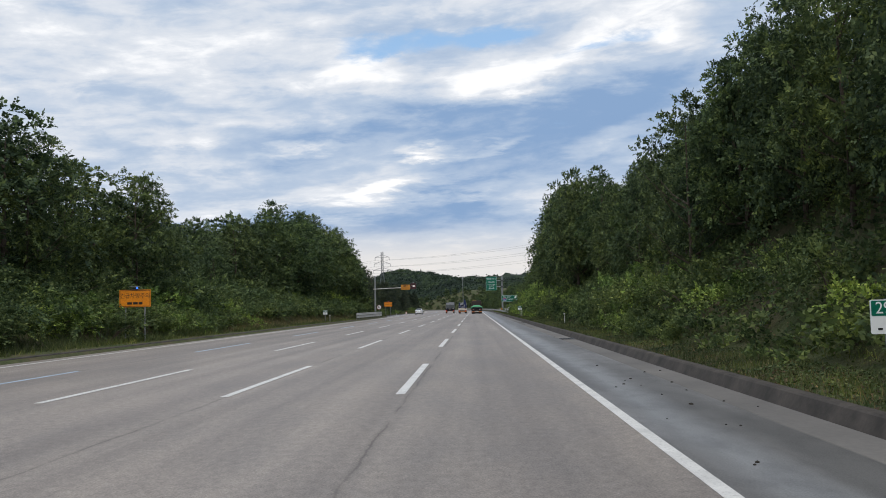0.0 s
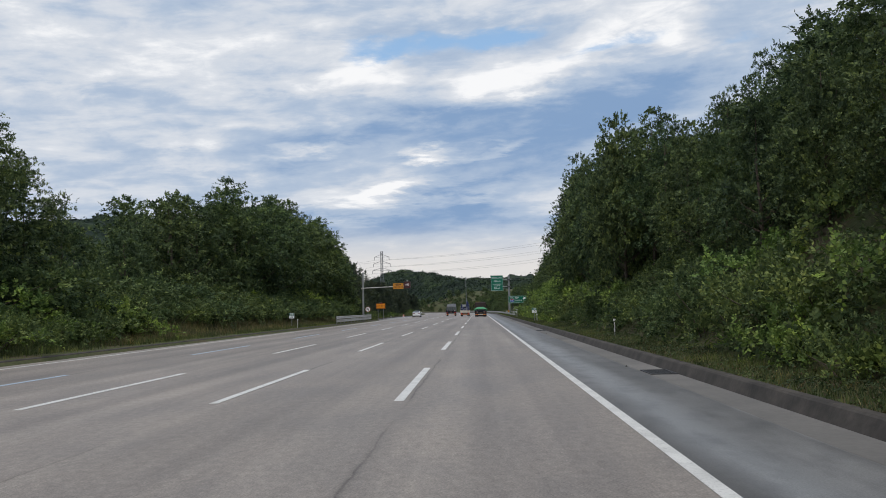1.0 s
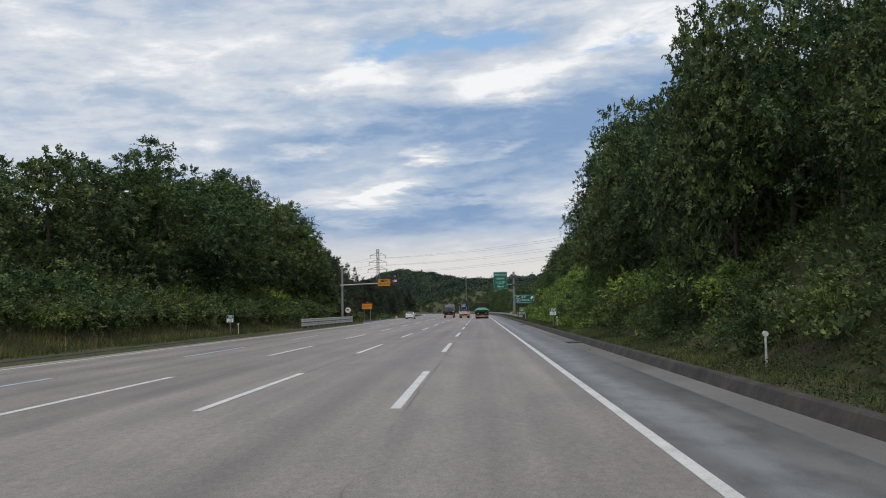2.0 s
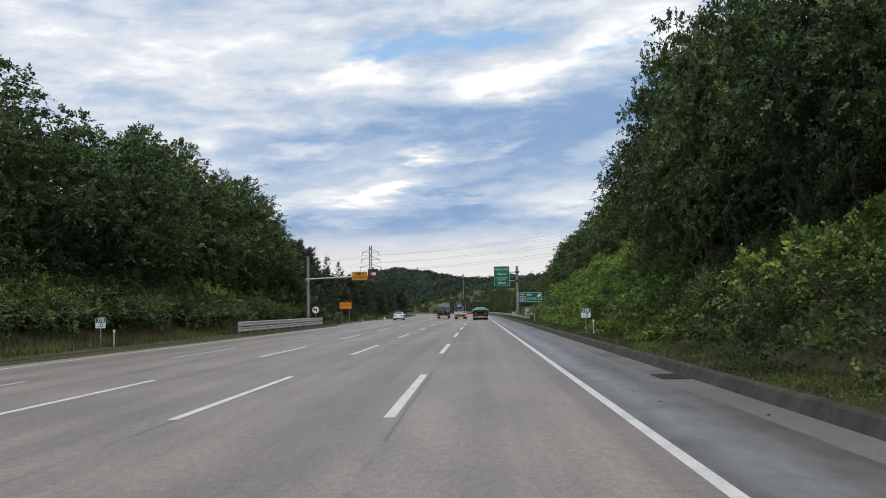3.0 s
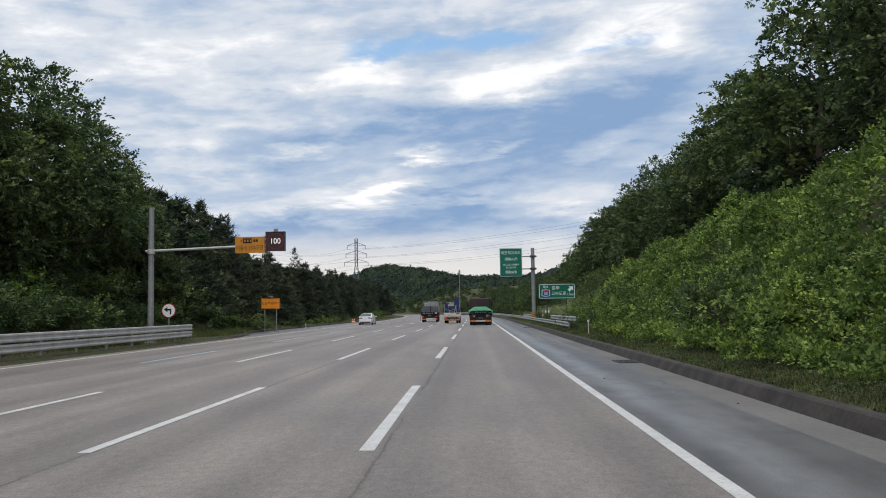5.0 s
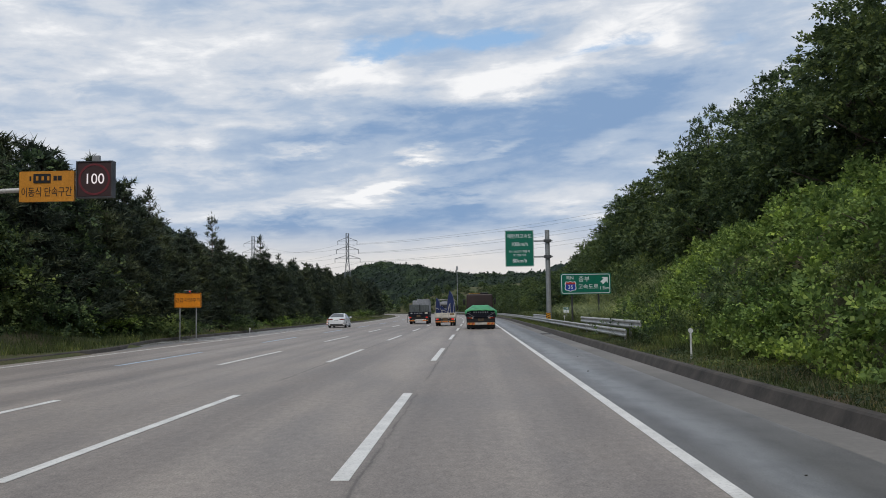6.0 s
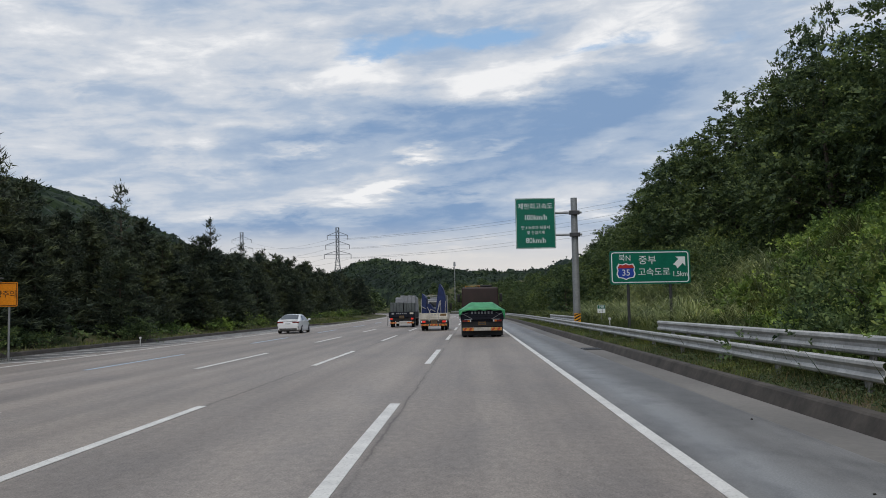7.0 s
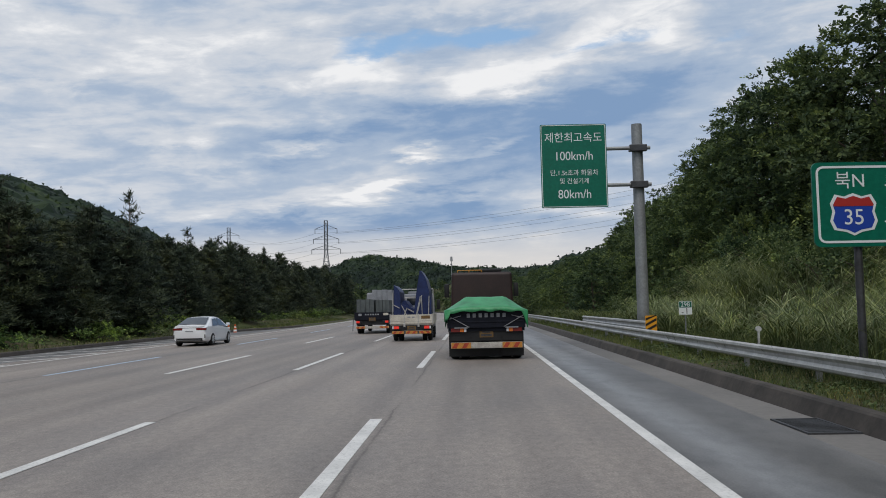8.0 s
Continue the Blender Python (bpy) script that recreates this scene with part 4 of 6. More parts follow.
def tussocks(name, n, x0, x1, y0, y1, blades, height, width, material, label, seed):
    """Clumps of long blades that rise and arch over, all leaning the same way in the wind."""
    rng = np.random.default_rng(seed)
    cx, cy = scatter(n, x0, x1, y0, y1, rng)
    keep = waves(cx * 1.5, cy, 3.0) + rng.normal(size=n) * 0.3 > -0.25
    cx, cy = cx[keep], cy[keep]
    tall = height * (0.55 + 0.7 * rng.random(len(cx)))
    k = np.repeat(np.arange(len(cx)), blades)
    m = len(k)
    a = rng.random(m) * 6.283
    way = unit(np.stack([np.cos(a) - 0.55, np.sin(a) - 0.3, a * 0], 1))
    side = np.stack([-way[:, 1], way[:, 0], a * 0], 1)
    h = (tall[k] * (0.5 + 0.6 * rng.random(m)))[:, None]
    foot = np.stack([cx[k], cy[k], land(cx[k], cy[k]) - 0.03], 1) + way * rng.random((m, 1)) * 0.22
    w = width * (0.6 + 0.8 * rng.random((m, 1)))
    up1 = np.array([0, 0, 1.0])
    reach = h * (0.5 + 0.8 * rng.random((m, 1)))
    p1 = foot + up1 * h * 0.66 + way * reach * 0.28
    p2 = foot + up1 * h * 0.92 + way * reach * 0.7
    p3 = foot + up1 * h * (0.86 - 0.25 * rng.random((m, 1))) + way * reach * 1.15
    v = np.stack([foot - side * w * 0.6, foot + side * w * 0.6, p1 + side * w, foot - side * w * 0.6, p1 + side * w, p1 - side * w,
                  p1 - side * w, p1 + side * w, p2 + side * w * 0.7, p1 - side * w, p2 + side * w * 0.7, p2 - side * w * 0.7,
                  p2 - side * w * 0.7, p2 + side * w * 0.7, p3], 1).reshape(-1, 3)
    return tagged(new(name, triangles(name, v, material)), label, "grass", kind="stuff")


tussocks("tall_grass", 1300, 7.0, 13.8, 178, 262, 34, 0.9, 0.014, GRASS, "tall arching green grass behind the guardrail", 75)
tussocks("silver_grass", 620, 8.4, 13.5, 184, 222, 44, 1.5, 0.013, SILVER_GRASS, "pale plumed silver grass behind the guardrail", 77)
cover("verge_weeds", 16000, 6.6, 12.5, 176, 262, 0.12, 0.34, GRASS, 0.35, "broad-leaved weeds behind the guardrail", "weeds", 67)

# woods along both sides far ahead, past the trees that stand singly
def far_trees(name, label, seed):
    rng = np.random.default_rng(seed)
    crowns = []
    for proto in BACK:
        me = [c for c in proto.children if c.name.startswith("crown")][0].data
        co = np.empty(len(me.vertices) * 3, np.float32)
        me.vertices.foreach_get("co", co)
        q = co.reshape(-1, 4, 3)[::8]
        crowns.append(q[:, :1] + (q - q[:, :1]) * 2.5)
    out, yy = [], 335.0
    while yy < 660:
        for x0 in (-23.5, -28.0, -34.0, -42.0, -52.0, 10.5, 16.0, 24.0, 34.0):
            x = x0 + rng.normal() * 1.3 + float(bend(yy))
            y1 = yy + rng.normal() * 2.0
            k = ((5.5 if x0 == -23.5 else 7.5 if x0 < 0 else 2.6 if x0 == 10.5 else 3.6) + (2.5 if x0 < 0 else 1.6) * rng.random()) / 10
            a = rng.random() * 6.283
            turn = np.array([[math.cos(a), -math.sin(a), 0], [math.sin(a), math.cos(a), 0], [0, 0, 1]])
            q = crowns[int(rng.integers(3))] @ turn.T * np.array([k * 1.4, k * 1.4, k])
            out.append(q + np.array([x, y1, float(land(x, y1)) - 0.3]))
        yy += 11.0 + rng.random() * 3
    return tagged(new(name, triangles(name, np.concatenate(out).reshape(-1, 3), LEAF_A, 4)), label, "woodland", kind="stuff")


far_trees("far_woodland", "distant green trees lining both sides of the road", 87)


# woods on the far hills: a close canopy of separate leafy facets, with loose sprays above it
def far_wood(name, x0, x1, y0, y1, cell, sprays, size, seed, label, thick, floor=0.0):
    rng = np.random.default_rng(seed)
    xs, ys = np.arange(x0, x1, cell), np.arange(y0, y1, cell * 1.6)
    gx2, gy2 = np.meshgrid(xs, ys)
    gx2, gy2 = gx2 + rng.normal(size=gx2.shape) * cell * 0.25, gy2 + rng.normal(size=gx2.shape) * cell * 0.3
    lump = np.abs(waves(gx2, gy2, 3.1)) * 0.6 + 0.4 * np.abs(waves(gx2 + 9, gy2, 7.0))
    hgt = land(gx2, gy2)
    grown = step(hgt + floor, 1.2, 4.0) * step(gy2, y0, y0 + 30) * step(gx2, x0, x0 + 12) * (1 - step(gx2, x1 - 14, x1 - 2))
    zz = hgt - 1.5 + grown * (1.5 + thick * (0.45 + 0.6 * lump) + rng.normal(size=gx2.shape) * cell * 0.28)
    P = np.stack([gx2, gy2, zz], -1)
    a, b, c, d = P[:-1, :-1], P[:-1, 1:], P[1:, 1:], P[1:, :-1]
    tri = np.concatenate([np.stack([a, b, c], -2).reshape(-1, 3, 3), np.stack([a, c, d], -2).reshape(-1, 3, 3)])
    far_in = np.stack([grown[:-1, :-1].reshape(-1)] * 2).reshape(-1)
    tri = tri[far_in > 0.02]
    pick = tri[rng.integers(len(tri), size=sprays)].mean(1) + rng.normal(size=(sprays, 3)) * cell * 0.3
    nr = unit(rng.normal(size=(sprays, 3)) + np.array([0, -0.5, 0.6]))
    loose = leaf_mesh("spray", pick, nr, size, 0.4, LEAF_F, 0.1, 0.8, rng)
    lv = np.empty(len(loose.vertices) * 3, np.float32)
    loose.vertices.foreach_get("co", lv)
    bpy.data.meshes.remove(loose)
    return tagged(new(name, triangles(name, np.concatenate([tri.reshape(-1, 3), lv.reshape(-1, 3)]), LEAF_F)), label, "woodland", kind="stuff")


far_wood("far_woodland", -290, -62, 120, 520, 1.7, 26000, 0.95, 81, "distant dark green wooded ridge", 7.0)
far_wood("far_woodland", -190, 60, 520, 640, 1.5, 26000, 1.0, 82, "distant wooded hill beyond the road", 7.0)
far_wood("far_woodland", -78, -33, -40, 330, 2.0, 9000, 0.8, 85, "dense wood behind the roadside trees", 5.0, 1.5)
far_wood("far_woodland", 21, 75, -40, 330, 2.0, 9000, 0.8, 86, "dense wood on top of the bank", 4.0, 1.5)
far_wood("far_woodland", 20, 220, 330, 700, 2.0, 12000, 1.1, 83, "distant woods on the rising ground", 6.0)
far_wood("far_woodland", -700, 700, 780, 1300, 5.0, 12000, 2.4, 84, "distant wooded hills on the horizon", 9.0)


# ---- roadside furniture ----
def border(parent, x0, x1, z0, z1, r, w, y, material):
    """A thin rounded frame line on a sign."""
    bm = bmesh.new()
    a, b = rounded(x0, x1, z0, z1, r), rounded(x0 + w, x1 - w, z0 + w, z1 - w, max(0.01, r - w))
    va, vb = [bm.verts.new((x, y, z)) for x, z in a], [bm.verts.new((x, y, z)) for x, z in b]
    vc, vd = [bm.verts.new((x, y + 0.004, z)) for x, z in a], [bm.verts.new((x, y + 0.004, z)) for x, z in b]
    n = len(a)
    for k in range(n):
        j = (k + 1) % n
        bm.faces.new((va[k], va[j], vb[j], vb[k]))
        bm.faces.new((va[k], vc[k], vc[j], va[j]))
        bm.faces.new((vb[k], vb[j], vd[j], vd[k]))
    return part("border", bm, material, parent)


def flat(name, outline, y, material, parent, thick=0.004):
    return part(name, plate(bmesh.new(), outline, y, y + thick), material, parent)


def km_post(y, big, small, x=5.95, label_extra=""):
    g = float(land(x, y))
    ob = thing("kilometre_post", pose(x, y, g), "green and white kilometre sign on a post" + label_extra, "road sign", "kilometre signs")
    part("post", rods(((0, 0.03, -0.3), (0, 0.03, 1.45), 0.03)), GREY_POLE, ob)
    p = part("sign_plate", plate(bmesh.new(), rounded(-0.25, 0.25, 0.93, 1.44, 0.03), -0.012, 0.0), SIGN_WHITE, ob, "white plate")
    flat("green_panel", rounded(-0.235, 0.235, 1.2, 1.425, 0.02), -0.0165, SIGN_GREEN, p)
    if big:
        lettering("number", big, 0.25, 0, 1.31, -0.0185, SIGN_WHITE, p, wide=0.95)
        lettering("number", small, 0.31, 0.05, 1.06, -0.0145, SIGN_BLACK, p)
        flat("point", rounded(-0.15, -0.08, 0.99, 1.02, 0.01), -0.0165, SIGN_BLACK, p)
    return ob


km_post(12.9, "297", "9", 5.84)
km_post(109.6, "298", "0", 5.5)
km_post(206.0, "298", "1", 7.95, " by the guardrail")
lk = km_post(104.0, "298", "0", -18.6, " on the grass")


def delineator(x, y):
    ob = thing("delineator_post", pose(x, y, float(land(x, y))), "slim white delineator post with a round reflector", "marker post", "delineators")
    part("post", rods(((0, 0, -0.2), (0, 0, 0.74), 0.03, 0.026)), POST_WHITE, ob)
    part("reflector", rods(((0, -0.03, 0.78), (0, 0.03, 0.78), 0.065), sides=14), POST_WHITE, ob, "round white reflector")
    return ob


for x, y in ((6.15, 61.6), (5.62, 107.6), (5.6, 152.4)):
    delineator(x, y)
delineator(-18.1, 104.4)
delineator(-18.3, 196.0)
delineator(6.4, 193.0)


def caution_sign(x, y, turn, second_line, light_blue):
    g = float(land(x, y))
    ob = thing("caution_sign", pose(x, y, g, 0, 0, turn), "orange caution sign with black writing on two posts", "road sign", "orange signs")
    zb = 2.1 - g
    for sx in (-0.52, 0.52):
        part("post", rods(((sx, 0.05, -0.3), (sx, 0.05, zb + 0.85), 0.04)), GREY_POLE, ob)
    b = part("sign_board", plate(bmesh.new(), rounded(-0.85, 0.85, zb, zb + 0.95, 0.04), -0.01, 0.01), SIGN_ORANGE, ob)
    border(b, -0.82, 0.82, zb + 0.03, zb + 0.92, 0.04, 0.022, -0.0165, SIGN_BLACK)
    lettering("writing", "긴급차량주의", 0.30, 0, zb + (0.6 if second_line else 0.47), -0.014, SIGN_BLACK, b, wide=0.98)
    if second_line:
        for a, c in ((-0.42, -0.16), (-0.11, 0.15), (0.2, 0.4)):
            flat("writing_bar", [(a, zb + 0.14), (c, zb + 0.14), (c, zb + 0.27), (a, zb + 0.27)], -0.0165, SIGN_BLACK, b)
    part("lamp_bracket", boxes((-0.2, 0.2, -0.05, 0.1, zb + 0.96, zb + 1.0), (-0.03, 0.03, 0.0, 0.06, zb + 1.0, zb + 1.1)), DARK_STEEL, ob)
    part("solar_panel", boxes((-0.24, 0.24, -0.1, 0.16, zb + 1.1, zb + 1.13)), GREY_POLE, ob, "small tilted solar panel")
    part("beacon", rods(((0.12, -0.05, zb + 1.0), (0.12, -0.05, zb + 1.09), 0.05, 0.035)), LAMP_BLUE if light_blue else LAMP_RED, ob, "small beacon lamp")


LAMP_BLUE = lamp_mat("blue_beacon", (0.02, 0.08, 0.9), 3.0)
LAMP_RED = lamp_mat("red_beacon", (0.7, 0.05, 0.03), 0.6)
TAIL_RED = lamp_mat("lit_tail_lamp", (0.6, 0.03, 0.02), 0.45)
LENS_RED = mat("red_lens", (0.16, 0.014, 0.012), 0.2, 0, 0.5)
LENS_ORANGE = mat("orange_lens", (0.65, 0.16, 0.02), 0.2, 0, 0.5)
LENS_WHITE = mat("clear_lens", (0.65, 0.65, 0.66), 0.15, 0, 0.5)
caution_sign(-19.0, 46.4, 6, True, True)
caution_sign(-18.9, 183.0, 6, False, False)

# left mast with an arm over the outer lanes: orange message board and speed display
mx, my = -18.1, 152.4
mast = thing("cantilever_mast", pose(mx, my, float(land(mx, my))), "tall grey steel mast with a long arm over the lanes", "sign mast")
part("pole", rods(((0, 0, -0.4), (0, 0, 7.4), 0.17, 0.14), sides=16), GREY_POLE, mast, smooth=True)
part("base_plate", boxes((-0.3, 0.3, -0.3, 0.3, 0, 0.05), bevel=0.01), GREY_POLE, mast)
part("arm", rods(((-0.3, 0, 5.0), (7.35, 0, 5.25), 0.075, 0.06), sides=12), STEEL, mast, "pale galvanised arm", smooth=True)
part("collar", rods(((0, 0, 4.85), (0, 0, 5.12), 0.2), sides=16), STEEL, mast)
ORANGE_BOARD = worn("orange_board", (0.62, 0.26, 0.03), (0.5, 0.2, 0.02), 2.0, 0.45, 0, 0.0)
LED_WHITE = lamp_mat("lit_display_digits", (0.85, 0.76, 0.76), 0.35)
RING_RED = mat("dark_red_ring", (0.13, 0.02, 0.025), 0.5)
board = thing("message_board", pose(mx + 5.5, my - 0.12, 5.05), "orange overhead message board with dark writing panel", "message board")
b = part("board", plate(bmesh.new(), rounded(-0.8, 0.8, -0.06, 0.82, 0.03), -0.06, 0.04), ORANGE_BOARD, board)
d = part("display", plate(bmesh.new(), rounded(-0.38, 0.12, 0.48, 0.74, 0.02), -0.08, -0.06), SIGN_BLACK, board, "dark display panel")
for a in (-0.3, -0.14, 0.02):
    flat("writing_bar", [(a, 0.55), (a + 0.07, 0.55), (a + 0.07, 0.67), (a, 0.67)], -0.0845, ORANGE_BOARD, d)
lettering("writing", "이동식 단속구간", 0.30, 0, 0.2, -0.0645, SIGN_BLACK, b, wide=0.74)
for a, c in ((-0.5, -0.45), (0.2, 0.3), (0.32, 0.44)):
    flat("writing_bar", [(a, 0.54), (c, 0.54), (c, 0.68), (a, 0.68)], -0.0645, SIGN_BLACK, b)
speed = thing("speed_display", pose(mx + 6.9, my - 0.1, 5.1), "dark square speed display with white digits", "speed display")
s = part("housing", boxes((-0.5, 0.5, -0.1, 0.1, 0.0, 1.0), bevel=0.02), mat("dark_brown_housing", (0.045, 0.022, 0.022), 0.5), speed)
part("frame", boxes((-0.53, -0.49, -0.12, 0.12, -0.03, 1.03), (0.49, 0.53, -0.12, 0.12, -0.03, 1.03), (-0.49, 0.49, -0.12, 0.12, 1.0, 1.03), (-0.49, 0.49, -0.12, 0.12, -0.03, 0.0)), DARK_STEEL, speed)
bm = bmesh.new()
ring = [[bm.verts.new((r * math.cos(6.28318 * k / 40), yy, 0.5 + r * math.sin(6.28318 * k / 40))) for k in range(40)] for r, yy in ((0.46, -0.1), (0.46, -0.108), (0.40, -0.108), (0.40, -0.1))]
for p, q in zip(ring, ring[1:]):
    for k in range(40):
        bm.faces.new((p[k], p[(k + 1) % 40], q[(k + 1) % 40], q[k]))
part("red_ring", bm, RING_RED, s, "dark red ring round the digits")
lettering("digits", "100", 0.42, 0, 0.5, -0.104, LED_WHITE, s, wide=0.95)
part("lamp", boxes((-0.1, 0.12, -0.05, 0.05, 1.03, 1.2), bevel=0.01), GREY_POLE, speed)

# round arrow sign
ax, ay = -17.55, 153.6
arrow = thing("arrow_sign", pose(ax, ay, float(land(ax, ay))), "round white sign with a black arrow and red rim", "road sign")
part("post", rods(((0, 0.04, -0.3), (0, 0.04, 1.9), 0.035)), GREY_POLE, arrow)
zz = 1.75
d = part("disc", rods(((0, -0.01, zz), (0, 0.01, zz), 0.40), sides=32), SIGN_RED, arrow, "red rim")
part("face", rods(((0, -0.016, zz), (0, -0.011, zz), 0.355), sides=32), SIGN_WHITE, d)
flat("arrow", [(0.16, zz - 0.22), (0.08, zz - 0.22), (0.08, zz + 0.0), (-0.06, zz + 0.0), (-0.06, zz - 0.09), (-0.26, zz + 0.06), (-0.06, zz + 0.2), (-0.06, zz + 0.1), (0.16, zz + 0.1)], -0.0205, SIGN_BLACK, d)

# right mast with the speed limit board
rx, ry = 6.45, 206.6
mast2 = thing("sign_mast", pose(rx, ry, float(land(rx, ry))), "tall thick grey steel mast with two side arms", "sign mast")
part("pole", rods(((0, 0, -0.4), (0, 0, 8.55), 0.24, 0.21), sides=20), GREY_POLE, mast2, smooth=True)
part("base_plate", boxes((-0.42, 0.42, -0.42, 0.42, 0, 0.06), bevel=0.01), GREY_POLE, mast2)
for z in (6.1, 7.55):
    part("arm", rods(((-1.7, -0.28, z), (0.45, -0.28, z), 0.075), sides=12), GREY_POLE, mast2, smooth=True)
    part("clamp", boxes((-0.36, 0.32, -0.38, -0.16, z - 0.13, z + 0.13), (-0.3, 0.3, -0.3, 0.28, z - 0.06, z + 0.06), bevel=0.02), DARK_STEEL, mast2)
board = thing("speed_limit_sign", pose(3.87, ry - 0.42, 5.5, 0, 0, 2) @ Matrix.Diagonal((0.98, 1, 0.94, 1)), "tall green speed limit sign with white writing", "road sign")
b = part("sign_board", plate(bmesh.new(), rounded(-1.33, 1.33, 0, 3.52, 0.05), -0.02, 0.03), SIGN_GREEN, board)
border(b, -1.3, 1.3, 0.03, 3.49, 0.05, 0.025, -0.0265, SIGN_WHITE)
for text, size, z, w in (("제한최고속도", 0.46, 2.93, 0.92), ("100km/h", 0.52, 2.16, 0.86), ("단,1.5t초과 화물차", 0.27, 1.45, 0.95), ("및 건설기계", 0.26, 1.1, 0.95), ("80km/h", 0.52, 0.55, 0.86)):
    lettering("writing", text, size, 0, z, -0.0245, SIGN_WHITE, b, wide=w)
for z in (0.85, 2.46):
    part("bracket", boxes((-1.1, 1.1, 0.03, 0.09, z - 0.04, z + 0.04)), GREY_POLE, board)

# green direction sign on two posts
gxs, gys = 7.36, 187.65
dirs = thing("direction_sign", pose(gxs, gys, float(land(gxs, gys)), 0, 0, 4) @ Matrix.Diagonal((0.94, 1, 0.90, 1)), "wide green motorway direction sign with white writing and arrow", "road sign")
z0 = (2.6 - float(land(gxs, gys))) / 0.9
for sx in (-1.02, 0.95):
    part("post", rods(((sx, 0.09, -2.6), (sx, 0.09, z0 + 1.5), 0.07), sides=12), DARK_STEEL, dirs, smooth=True)
b = part("sign_board", plate(bmesh.new(), rounded(-1.87, 1.87, z0, z0 + 1.62, 0.12), -0.02, 0.02), SIGN_GREEN, dirs)
border(b, -1.80, 1.80, z0 + 0.07, z0 + 1.55, 0.14, 0.045, -0.0265, SIGN_WHITE)
lettering("writing", "북N", 0.36, -1.17, z0 + 1.25, -0.0245, SIGN_WHITE, b, wide=0.95)
lettering("writing", "중부", 0.46, -0.12, z0 + 1.13, -0.0245, SIGN_WHITE, b, wide=1.0)
lettering("writing", "고속도로", 0.42, 0.18, z0 + 0.56, -0.0245, SIGN_WHITE, b, wide=0.98)
lettering("writing", "1.5km", 0.36, 1.38, z0 + 0.46, -0.0245, SIGN_WHITE, b, wide=0.82)
cx, cz = -1.13, z0 + 0.62


def shield(k):
    pts = [(-0.42, 0.2), (-0.33, 0.37), (-0.16, 0.33), (0, 0.39), (0.16, 0.33), (0.33, 0.37), (0.42, 0.2), (0.38, 0.05), (0.43, -0.13), (0.36, -0.29), (0.14, -0.33), (0, -0.4), (-0.14, -0.33), (-0.36, -0.29), (-0.43, -0.13), (-0.38, 0.05)]
    return [(cx + x * k, cz + z * k) for x, z in pts]


sh = flat("route_shield", shield(1.03), -0.0265, SIGN_WHITE, b, 0.006)
flat("shield_field", shield(0.9), -0.0305, SIGN_BLUE, sh)
flat("shield_top", [(cx + x * 0.9, cz + z * 0.9) for x, z in [(-0.4, 0.17), (-0.42, 0.2), (-0.33, 0.37), (-0.16, 0.33), (0, 0.39), (0.16, 0.33), (0.33, 0.37), (0.42, 0.2), (0.4, 0.17)]], -0.0345, SIGN_RED, sh)
lettering("number", "35", 0.42, cx, cz - 0.07, -0.0325, SIGN_WHITE, sh, wide=0.95)
A = Matrix.Rotation(radians(-45), 2)
arr = [Vector(p) @ A.transposed() for p in ((0.0, 0.44), (0.36, 0.08), (0.155, 0.1), (0.155, -0.3), (0, -0.24), (-0.155, -0.3), (-0.155, 0.1), (-0.36, 0.08))]
flat("arrow", [(1.36 + p[0] * 0.9, z0 + 1.02 + p[1] * 0.9) for p in arr], -0.0265, SIGN_WHITE, b)


# guardrails: waved steel beam on posts
def guardrail(x, y0, y1, z, beams, side, label, gap=2.0, wave=0.0):
    ob = thing("guardrail", Matrix(), label, "guardrail", "guardrails")
    prof = [(0.0, -0.17), (0.045, -0.14), (0.055, -0.09), (0.01, -0.03), (0.01, 0.03), (0.055, 0.09), (0.045, 0.14), (0.0, 0.17)]
    prof = prof + [(px - 0.012, pz) for px, pz in reversed(prof)]
    for zb in beams:
        vs, fs, n = [], [], len(prof)
        ys = list(np.arange(y0, y1, 4.0)) + [y1]
        for y in ys:
            bx = float(bend(y)) + x
            vs += [(bx - side * px, y, z + zb + wave * math.sin(y * 0.11) + pz) for px, pz in prof]
        for j in range(len(ys) - 1):
            for k in range(n):
                fs.append((j * n + k, j * n + (k + 1) % n, (j + 1) * n + (k + 1) % n, (j + 1) * n + k))
        fs.append(tuple(range(n)))
        fs.append(tuple(range((len(ys) - 1) * n, len(ys) * n))[::-1])
        solid("beam", vs, fs, STEEL, ob)
    me = None
    for y in np.arange(y0 + 0.8, y1 - 0.3, gap):
        if me is None:
            bm = bmesh.new()
            rod(bm, (0, 0, -0.5), (0, 0, z + max(beams) + 0.1 - 0.2), 0.06, sides=10)
            box(bm, -0.06 if side < 0 else -0.09, 0.09 if side < 0 else 0.06, -0.05, 0.05, z + beams[0] - 0.3, z + beams[0] - 0.1)
            me = bpy.data.meshes.new("post")
            bm.to_mesh(me)
            bm.free()
            me.materials.append(GREY_POLE)
        p = new("post", me)
        p.location, p.parent = (x + side * 0.1 + float(bend(y)), float(y), 0.2), ob
    return ob


guardrail(5.78, 163.5, 420.0, 0.62, (0.0,), 1, "long galvanised steel guardrail along the grass verge", 4.0)
guardrail(6.1, 162.0, 180.5, 0.98, (0.0,), 1, "short upper steel guardrail beside the sign posts")
guardrail(6.15, 203.7, 222.5, 0.88, (0.0,), 1, "short steel guardrail shielding the sign mast")
guardrail(-17.55, 124.0, 157.5, 0.95, (0.0, -0.4), -1, "double galvanised guardrail on the far verge", 3.0)

